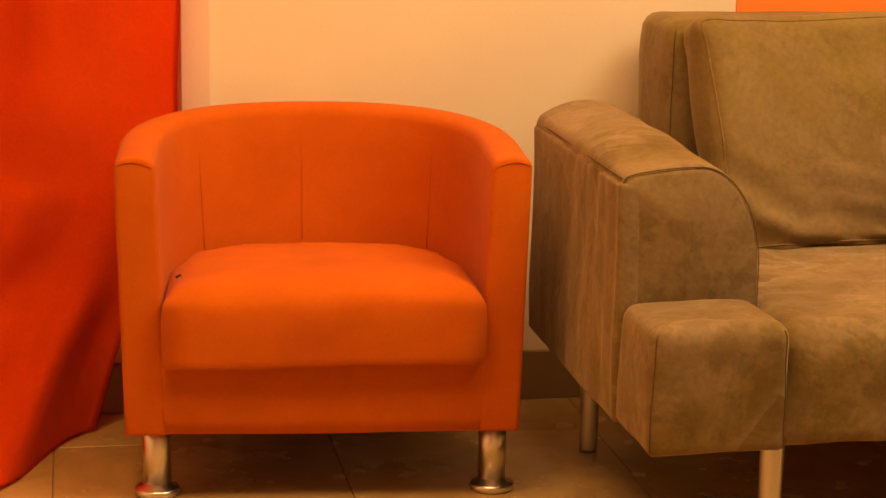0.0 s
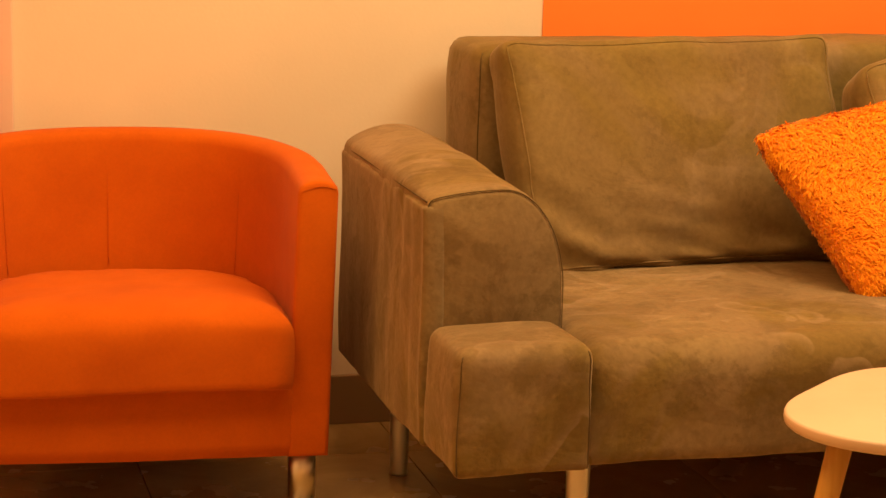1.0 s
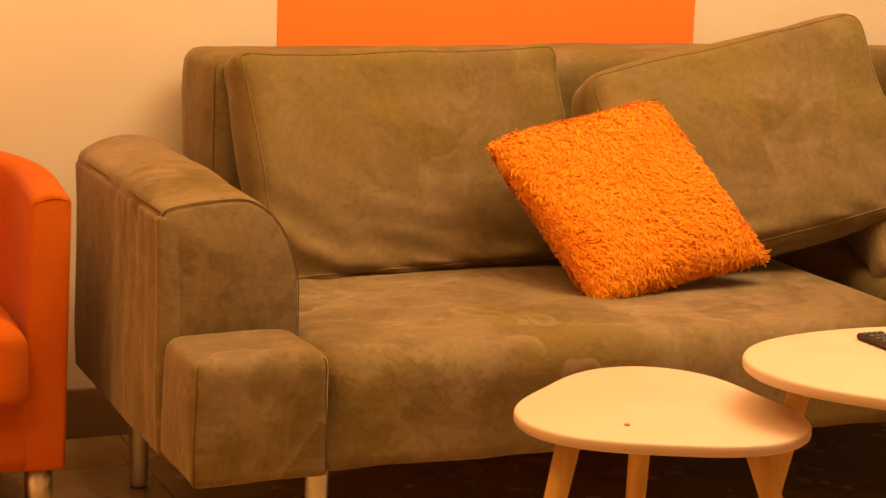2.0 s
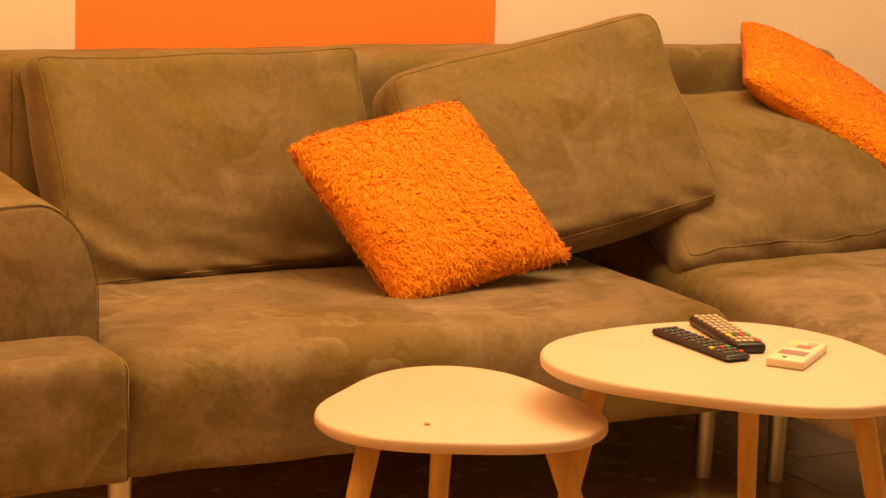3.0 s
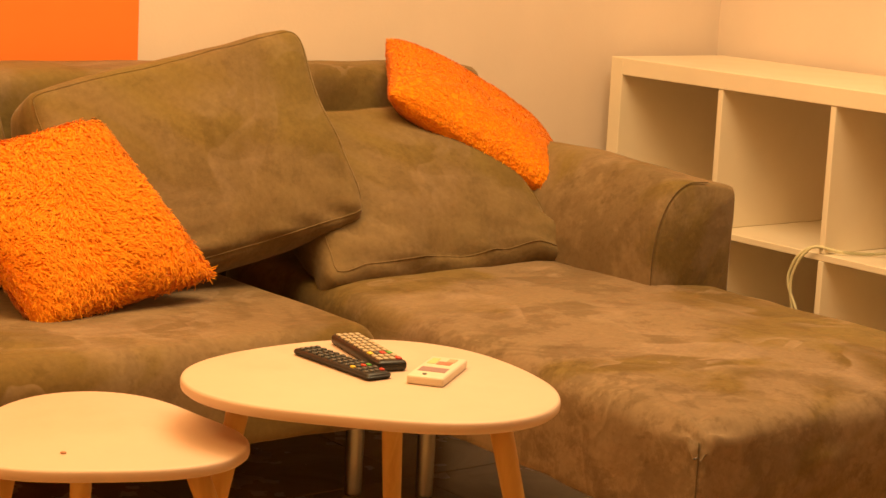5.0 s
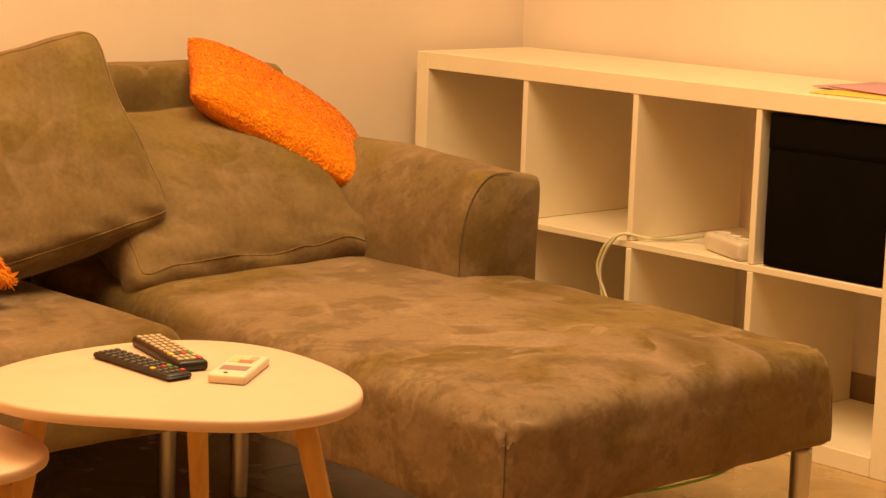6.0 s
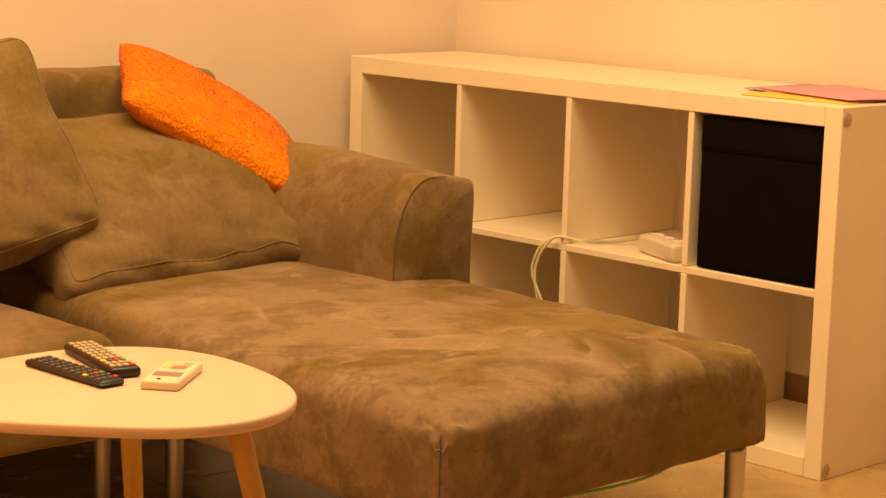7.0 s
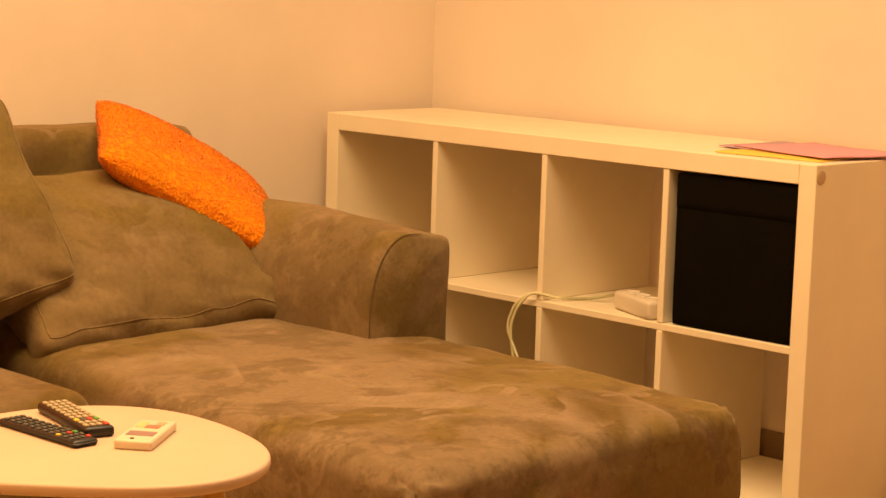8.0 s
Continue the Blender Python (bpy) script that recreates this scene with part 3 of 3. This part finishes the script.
# ------------------------------------------------------------ tub chair
def tub_chair():
    c = thing("tub_chair", "orange felt tub armchair with round chrome legs", "armchair", pose(-3.112, 0.945, 0, 0, 0, -4.5))
    # local frame: x across, y to the back, the front at y = 0
    HALF, DEEP, WALL_T, BOTTOM = 0.337, 0.53, 0.066, 0.1235

    def outline(inset, n=56):
        """The U of the shell in plan from the left front to the right front."""
        out = []
        hw, dp = HALF - inset, DEEP - inset
        straight = 0.16
        for k in range(7):
            out.append((-hw, straight * k / 6))
        for k in range(1, n):
            a = math.pi * k / n
            ca, sa = math.cos(a), math.sin(a)
            e = 2 / 2.35
            out.append((-hw * math.copysign(abs(ca) ** e, ca), straight + (dp - straight) * abs(sa) ** e))
        for k in range(6, -1, -1):
            out.append((hw, straight * k / 6))
        return out

    outer, inner = outline(0.0), outline(WALL_T)
    n = len(outer)

    def top(k):
        y = outer[k][1]
        return 0.588 + 0.018 * min(1, y / DEEP) ** 1.2

    bm = bmesh.new()
    sections = []
    for k in range(n):
        o, i_ = Vector((*outer[k], 0)), Vector((*inner[k], 0))
        y = outer[k][1]
        z1 = top(k)
        ring = []
        flare = 0.012
        lean = 0.014 + 0.014 * min(1, y / 0.25)
        levels = 9
        for q in range(levels):
            z = BOTTOM + (z1 - 0.022 - BOTTOM) * q / (levels - 1)
            f = (z - BOTTOM) / (z1 - BOTTOM)
            ring.append(o + (o - i_).normalized() * flare * (f - 1) + Vector((0, 0, z)))
        for q in range(1, 8):
            a = math.pi * q / 8
            m_ = (o + i_) / 2
            r = (o - i_) / 2
            ring.append(m_ + r * math.cos(a) + Vector((0, 0, z1 - 0.022 + 0.022 * math.sin(a) ** 0.8)))
        for q in range(levels):
            z = z1 - 0.022 - (z1 - 0.022 - BOTTOM) * q / (levels - 1)
            f = (z1 - z) / (z1 - BOTTOM)
            ring.append(i_ + (i_ - o).normalized() * lean * f + Vector((0, 0, z)))
        sections.append([bm.verts.new(p) for p in ring])
    for a, b in zip(sections, sections[1:]):
        for k in range(len(a) - 1):
            bm.faces.new((a[k], b[k], b[k + 1], a[k + 1]))
        bm.faces.new((a[0], a[-1], b[-1], b[0]))
    for s in (sections[0], sections[-1]):
        bm.faces.new(s)
    bmesh.ops.recalc_face_normals(bm, faces=bm.faces[:])
    bmesh.ops.bevel(bm, geom=[e for s in (sections[0], sections[-1]) for e in bm.edges if e.verts[0] in s and e.verts[1] in s], offset=0.008, segments=3, profile=0.5, affect="EDGES")
    shell = part("shell", bm, CHAIR_CLOTH, c)
    # seams on the inside of the back and on the arm fronts
    for frac in (0.285, 0.495, 0.735):
        k = int(frac * (n - 1))
        o, i_ = Vector((*outer[k], 0)), Vector((*inner[k], 0))
        d = (i_ - o).normalized()
        pts = [(o + i_) / 2 + Vector((0, 0, top(k) - 0.0012)), i_ - d * 0.008 + Vector((0, 0, top(k) - 0.008)), i_ + Vector((0, 0, top(k) - 0.03)), i_ + d * 0.008 + Vector((0, 0, 0.48)), i_ + d * 0.016 + Vector((0, 0, 0.36))]
        part("seam", tube(smooth_line(pts, 6), 0.0006, 6), CHAIR_CLOTH, shell)
    for sx in (-1, 1):
        pts = [(sx * (HALF - 0.002), 0.0, 0.573), (sx * (HALF - 0.03), -0.001, 0.579), (sx * (HALF - WALL_T + 0.004), 0.0, 0.570)]
        part("seam", tube(smooth_line(pts, 6), 0.0006, 6), CHAIR_CLOTH, shell)
    part("front_panel", soft_box(-0.275, 0.275, 0.001, 0.06, BOTTOM, 0.30, 0.008, 0.03, 0.003, 0.002, 2.2), CHAIR_CLOTH, c)
    part("base", box(-0.262, 0.262, 0.05, 0.42, BOTTOM + 0.004, 0.25, 0.01), DARK_LINER, c)

    # the seat cushion: straight in front, round behind, crowned on top
    bm = bmesh.new()
    rows = []
    lv = [(0.0, 0.0), (0.0, 0.012), (0.25, 0.0), (0.5, -0.002), (0.75, 0.0), (0.92, 0.004), (1.0, 0.014)]
    plan = []
    hw, f0, b0 = 0.260, -0.028, 0.425
    for k in range(13):
        plan.append((-hw + 2 * hw * k / 12, f0 - 0.008 * math.sin(math.pi * k / 12)))
    for k in range(1, 9):
        plan.append((hw - 0.003 * k / 8, f0 + 0.20 * k / 8))
    for k in range(1, 32):
        a = math.pi * k / 32
        e = 2 / 2.5
        plan.append(((hw - 0.003) * math.copysign(abs(math.cos(a)) ** e, math.cos(a)), f0 + 0.20 + (b0 - f0 - 0.20) * math.sin(a) ** e))
    for k in range(8, 0, -1):
        plan.append((-hw + 0.003 * k / 8, f0 + 0.20 * k / 8))
    cx, cy = 0.004, 0.18
    for scale, z in ((0.90, 0.246), (0.992, 0.2475), (1.003, 0.252), (1.008, 0.262), (1.012, 0.29), (1.013, 0.320), (1.010, 0.343), (1.004, 0.353), (0.990, 0.361), (0.965, 0.3675), (0.92, 0.377), (0.80, 0.389), (0.62, 0.395), (0.4, 0.397), (0.2, 0.398)):
        row = []
        for x, y in plan:
            p = Vector((cx + (x - cx) * scale, cy + (y - cy) * scale, z))
            if z > 0.34:
                p.z += 0.006 * noise.noise(p * 9) + 0.003 * noise.noise(p * 31) - 0.026 * max(0, p.y) / 0.42
                if y > 0.3 and scale > 0.9:
                    p.z += 0.006 * abs(math.sin(34 * x + 2 * noise.noise(p * 12)))
            if scale > 0.95 and y < 0.05:
                p.z += 0.003 * math.sin(11 * x + 0.6) + 0.002 * noise.noise(Vector((x * 25, z * 8, 2)))
                p.y += 0.004 * noise.noise(Vector((x * 14, z * 20, 5)))
            row.append(bm.verts.new(p))
        rows.append(row)
    m_ = len(plan)
    for a, b in zip(rows, rows[1:]):
        for k in range(m_):
            bm.faces.new((a[k], a[(k + 1) % m_], b[(k + 1) % m_], b[k]))
    bm.faces.new(rows[0][::-1])
    bm.faces.new(rows[-1])
    cushion = part("seat_cushion", bm, CHAIR_CLOTH, c)
    part("worn_hole", tube([(-0.242, 0.082, 0.372), (-0.238, 0.085, 0.3738), (-0.234, 0.086, 0.3748)], 0.0020, 8), DARK, cushion, "dark worn spot in the cloth")
    for x, y in ((-0.277, 0.075), (0.290, 0.075), (-0.15, 0.475), (0.15, 0.475)):
        leg = part("leg", lathe([(0.0235, 0.012), (0.0235, 0.14)], 28), CHROME, c, "polished chrome leg", pose(x, y, 0))
        part("foot_disc", lathe([(0.034, 0.0), (0.038, 0.003), (0.038, 0.010), (0.035, 0.014), (0.026, 0.016), (0.0235, 0.022)], 32), CHROME, leg)
    return c


tub_chair()


# ------------------------------------------------------------ nest of tables
def side_table(cx, cy, z, r0, c2, s2, c3, s3, legs, foot, label):
    """A pebble-shaped top on three splayed tapered legs. The outline is a circle with a second and third harmonic."""
    tb = thing("side_table", label, "table", pose(cx, cy, 0), "nest of white pebble tables")

    def radius(a):
        return r0 + c2 * math.cos(2 * a) + s2 * math.sin(2 * a) + c3 * math.cos(3 * a) + s3 * math.sin(3 * a)

    bm = bmesh.new()
    n, rows = 96, []
    for inset, dz in ((0.014, -0.018), (0.005, -0.0168), (0.001, -0.0135), (0.0, -0.009), (0.0004, -0.004), (0.0018, -0.0012), (0.005, 0.0)):
        rows.append([bm.verts.new(((radius(2 * math.pi * k / n) - inset) * math.cos(2 * math.pi * k / n), (radius(2 * math.pi * k / n) - inset) * math.sin(2 * math.pi * k / n), z + dz)) for k in range(n)])
    for a, b in zip(rows, rows[1:]):
        for k in range(n):
            bm.faces.new((a[k], a[(k + 1) % n], b[(k + 1) % n], b[k]))
    bm.faces.new(rows[0][::-1])
    bm.faces.new(rows[-1])
    part("tabletop", bm, TABLE_WHITE, tb, "white lacquered pebble-shaped top")
    for (lx, ly), (fx, fy) in zip(legs, foot):
        a, b = Vector((fx - cx, fy - cy, 0.0)), Vector((lx - cx, ly - cy, z - 0.0182))
        leg = part("leg", tube([a.lerp(b, k / 6) for k in range(7)], 0.015, 20, True, lambda f: 0.0105 + 0.0058 * f), WOOD, tb, "tapered light beech leg")
    return tb


side_table(-2.188, 0.021, 0.43, 0.1915, -0.0055, 0.0033, -0.0187, -0.0062,
           ((-2.328, -0.004), (-2.146, 0.137), (-2.093, -0.058)), ((-2.422, -0.02), (-2.12, 0.208), (-1.977, -0.156)),
           "small white pebble-shaped side table on beech legs")
side_table(-1.85, -0.13, 0.50, 0.237, -0.0015, -0.013, -0.0106, 0.0139,
           ((-1.986, -0.016), (-1.735, -0.011), (-1.743, -0.257)), ((-2.059, 0.045), (-1.636, 0.092), (-1.667, -0.348)),
           "larger white pebble-shaped side table standing over the small one")
tagged(part("crumb", lathe([(0.003, 0.0), (0.0042, 0.001), (0.003, 0.0022)], 8), STAIN, None, "", pose(-2.272, -0.051, 0.43)), "tiny brown crumb on the white tabletop", "crumb")


def remote(centre, yaw, w, l, h, keys, label, rows, cols, name="remote_control"):
    r = thing(name, label, "remote control", pose(*centre, 0, 0, yaw), "remote controls on the table")
    part("body", box(-w / 2, w / 2, -l / 2, l / 2, 0.0, h, 0.0055, 3), DARK, r)
    rng = random.Random(5)
    for i in range(rows):
        for j in range(cols):
            x, y = (j - (cols - 1) / 2) * (w * 0.86 / cols), l * 0.46 - (i + 0.5) * l * 0.92 / rows
            wide = 1.18 if keys is BEIGE_KEYS else 0.95
            kx, ky = w * 0.27 / cols * wide, l * 0.26 / rows * wide
            mat = keys
            if i == rows - 3:
                mat = (RED, GREEN, YELLOW, GREY_KEYS)[(j + 2) % 4]
            if i == rows - 1 and j == cols - 1:
                mat = RED
            part("button", box(x - kx, x + kx, y - ky, y + ky, h - 0.001, h + 0.0022, 0.0008, 1), mat, r, smooth=False)
    return r


remote((-1.856, -0.056, 0.50), 1.5, 0.041, 0.178, 0.010, GREY_KEYS, "slim black television remote with small grey buttons", 11, 4)
remote((-1.790, -0.026, 0.50), 167 - 180, 0.044, 0.180, 0.015, BEIGE_KEYS, "black remote control with broad beige buttons", 10, 4)


def white_remote():
    r = thing("white_remote", "small white plastic remote with a coloured label", "remote control", pose(-1.768, -0.158, 0.50, 0, 0, 37))
    body = part("body", box(-0.062, 0.062, -0.026, 0.026, 0.0, 0.0130, 0.0035, 3), WHITE_PLASTIC, r)
    part("display", box(-0.032, -0.008, -0.019, 0.019, 0.0125, 0.0136), PURPLE, r, smooth=False)
    part("label_patch", box(0.012, 0.030, -0.014, 0.006, 0.0125, 0.0136), LABEL_RED, r, smooth=False)
    part("label_patch", box(0.014, 0.046, 0.008, 0.019, 0.0125, 0.0136), LABEL_YELLOW, r, smooth=False)
    part("label_patch", box(0.030, 0.050, -0.016, -0.004, 0.0125, 0.0135), BEIGE_KEYS, r, smooth=False)
    part("button", lathe([(0.003, 0.0125), (0.003, 0.0142)], 12), GREY_KEYS, r, "", pose(-0.05, 0.004, 0))
    return r


white_remote()


# ------------------------------------------------------------ cube shelf
def cube_shelf():
    s = thing("cube_shelf", "white open cube shelf with two rows of four compartments", "shelf")
    L, D, H, F, T, C = 1.47, 0.39, 0.77, 0.042, 0.016, 0.335
    g = 0.0006

    def board(name, *b):
        return hard(part(name, box(*b, 0.0015, 1), SHELF_WHITE, s))

    board("top_panel", 0, D, F + g, L - F - g, H - F, H)
    board("bottom_panel", 0, D, F + g, L - F - g, 0.0, F)
    board("side_panel", 0.0, D, 0.0, F, 0.0, H)
    board("side_panel", 0.0, D, L - F, L, 0.0, H)
    mid = F + C
    board("middle_shelf", 0.003, D - 0.003, F + g, L - F - g, mid, mid + T)
    for k in range(1, 4):
        y = L - F - k * C - (k - 1) * T - T
        board("divider", 0.002, D - 0.003, y, y + T, F + g, mid - g)
        board("divider", 0.002, D - 0.003, y, y + T, mid + T + g, H - F - g)
    for x, z in ((0.017, 0.745), (0.017, 0.020), (0.373, 0.745), (0.373, 0.020)):
        part("cover_cap", lathe([(0.0155, 0.0), (0.0155, 0.0012), (0.014, 0.0018)], 8), CAP, s, "round beige cap over the screw", pose(x, 0.0, z, 90))
    return s


cube_shelf()


def storage_box():
    b = thing("storage_box", "black fabric storage box filling a shelf compartment", "storage box")
    y0, y1, z0, z1 = 0.046, 0.357, 0.3945, 0.722
    part("front_panel", soft_box(0.010, 0.022, y0, y1, z0, z1, 0.004, 0.03, 0.001, 0.001), BLACK_CLOTH, b)
    part("body", box(0.022, 0.36, y0 + 0.004, y1 - 0.004, z0, z1 - 0.01, 0.004), BLACK_CLOTH, b)
    part("hem", soft_box(0.0088, 0.0125, y0, y1, z1 - 0.075, z1 - 0.001, 0.001, 0.03), BLACK_CLOTH, b)
    return b


storage_box()


def power_strip():
    p = thing("power_strip", "white power strip lying on the middle shelf", "power strip", pose(0.055, 0.478, 0.3935, 0, 0, 68))
    part("body", box(-0.080, 0.080, -0.028, 0.028, 0, 0.042, 0.010, 4), WHITE_PLASTIC, p)
    for k in range(3):
        sock = part("socket", lathe([(0.019, 0.0415), (0.019, 0.044), (0.017, 0.044), (0.0165, 0.0422)], 20), WHITE_PLASTIC, p, "", pose(-0.048 + 0.045 * k, 0, 0))
    part("switch", box(0.062, 0.074, -0.010, 0.010, 0.0410, 0.0438, 0.0008), CAP, p)
    return p


power_strip()
z_mid = 0.3935
for off, label in ((0.0, "cream power cable looped over the shelf edge"), (0.018, "cream second cable loop hanging from the shelf")):
    pts = [(0.12, 0.612, z_mid + 0.018), (0.09, 0.66, z_mid + 0.006), (0.035, 0.70, z_mid + 0.007), (-0.008, 0.742, z_mid + 0.016), (-0.020, 0.765 + off * 0.5, z_mid - 0.004), (-0.022, 0.785 + off * 0.6, z_mid - 0.035), (-0.02, 0.798 + off * 0.4, z_mid - 0.08), (-0.012, 0.79 - off, z_mid - 0.16), (-0.01, 0.78 - off, z_mid - 0.26), (-0.012, 0.77, 0.005 + off * 0.3)]
    tagged(part("power_cable", tube(smooth_line(pts, 8), 0.0036, 8), CABLE_WHITE), label, "cable")


def paper(name, cx, cy, z, w, l, yaw, material, label, seed):
    bm = bmesh.new()
    n = 12
    grid = {}
    for lay in (0, 1):
        for i in range(n + 1):
            for j in range(n + 1):
                x, y = (i / n - 0.5) * w, (j / n - 0.5) * l
                lift = 0.004 * max(0, noise.noise(Vector((x * 7 + seed, y * 7, 0)))) * (abs(i / n - 0.5) + abs(j / n - 0.5))
                grid[lay, i, j] = bm.verts.new((x, y, lift + lay * 0.0025))
    for i in range(n):
        for j in range(n):
            bm.faces.new([grid[1, i, j], grid[1, i + 1, j], grid[1, i + 1, j + 1], grid[1, i, j + 1]])
            bm.faces.new([grid[0, i, j + 1], grid[0, i + 1, j + 1], grid[0, i + 1, j], grid[0, i, j]])
    for k in range(n):
        bm.faces.new([grid[0, k, 0], grid[0, k + 1, 0], grid[1, k + 1, 0], grid[1, k, 0]])
        bm.faces.new([grid[1, k, n], grid[1, k + 1, n], grid[0, k + 1, n], grid[0, k, n]])
        bm.faces.new([grid[1, 0, k], grid[1, 0, k + 1], grid[0, 0, k + 1], grid[0, 0, k]])
        bm.faces.new([grid[0, n, k], grid[0, n, k + 1], grid[1, n, k + 1], grid[1, n, k]])
    return tagged(part(name, bm, material, None, "", pose(cx, cy, z, 0, 0, yaw)), label, "paper", "papers on the shelf")


paper("paper_sheet", 0.150, 0.165, 0.7702, 0.21, 0.25, 6, PAPER_YELLOW, "yellow paper sheets at the bottom of the pile", 1)
paper("paper_sheet", 0.235, 0.20, 0.7732, 0.21, 0.29, -6, PAPER_LILAC, "lilac paper sheet in the pile", 2)
paper("paper_sheet", 0.225, 0.15, 0.7762, 0.23, 0.29, -14, PAPER_PINK, "pink paper sheet on top of the pile", 3)


# ------------------------------------------------------------ curtain
def curtain():
    c = thing("curtain", "red-orange curtain hanging to the floor beside the armchair", "curtain")
    bm = bmesh.new()
    nu, nv = 120, 90
    grid = []
    for j in range(nv + 1):
        z = 2.5 * (j / nv) ** 1.25
        row = []
        f = max(0.0, 1 - z / 0.95)
        for i in range(nu + 1):
            u = i / nu
            right = -3.315 - 0.035 * max(0, (0.8 - z)) - 0.14 * max(0, 1 - z / 0.52)
            left = -4.75
            x = right + (left - right) * u
            y = 1.445 - 0.05 * f
            fold = 0.022 * math.sin(u * 26 + 0.6) + 0.014 * math.sin(u * 47 + 1.8 + 2 * z)
            y += fold * (0.35 + 0.65 * min(1, z / 1.2)) * min(1, u * 14 + 0.15)
            # the lower part spreads forward over the floor
            y -= 0.29 * max(0.0, 1 - z / 0.25) ** 1.25 * min(1.0, max(0.0, (u - 0.005) * 8.0))
            y += 0.045 * max(0.0, 1 - z / 0.6) * math.sin(u * 38 + 5 * z + 0.5) * min(1, u * 10)
            x += 0.02 * noise.noise(Vector((u * 8, z * 5, 1.0))) * f
            low = max(0.0, 1 - z / 0.30)
            for at, deep in ((0.075, 0.050), (0.165, 0.055), (0.30, 0.05)):
                y -= deep * 3.2 * low * (1 - low) * math.exp(-(((u - at - 0.16 * (0.2 - z)) / 0.030) ** 2))
            y -= 0.006 * math.exp(-(((z - 0.435 + 0.03 * u) / 0.012) ** 2))
            y += 0.016 * noise.noise(Vector((u * 14, z * 6, 4.0)))
            row.append(bm.verts.new((x, y, z + 0.004 + 0.004 * math.sin(u * 60) * (1 if j == 0 else 0))))
        grid.append(row)
    for j in range(nv):
        for i in range(nu):
            bm.faces.new((grid[j][i], grid[j][i + 1], grid[j + 1][i + 1], grid[j + 1][i]))
    bmesh.ops.solidify(bm, geom=bm.faces[:], thickness=0.0025)
    bmesh.ops.recalc_face_normals(bm, faces=bm.faces[:])
    part("drape", bm, CURTAIN_CLOTH, c)
    part("curtain_rod", tube([(-4.95, 1.44, 2.52), (-3.25, 1.44, 2.52)], 0.014, 14), STEEL, c)
    for k in range(3):
        part("rod_bracket", box(-4.9 + 0.81 * k, -4.87 + 0.81 * k, 1.44, 1.52, 2.512, 2.528, 0.002), STEEL, c)
    return c


curtain()


# ------------------------------------------------------------ floor tiles
tile_mesh = mesh_of(box(-0.2491, 0.2491, -0.2491, 0.2491, -0.012, 0.0, 0.001, 1), "tile", TILE, smooth=False)
TX, TY = -3.556, 1.312
for i in range(-4, 9):
    for j in range(-11, 1):
        x, y = TX + 0.25 + 0.5 * i, TY + 0.25 + 0.5 * j
        if X0 - 0.25 < x < X1 + 0.25 and Y0 - 0.25 < y < Y1 + 0.25:
            ob = new("tile", tile_mesh)
            ob.parent = floor
            ob.location = (x, y, 0)
            ob.rotation_euler = (0, 0, math.pi / 2 * ((i * 7 + j * 3) % 4))
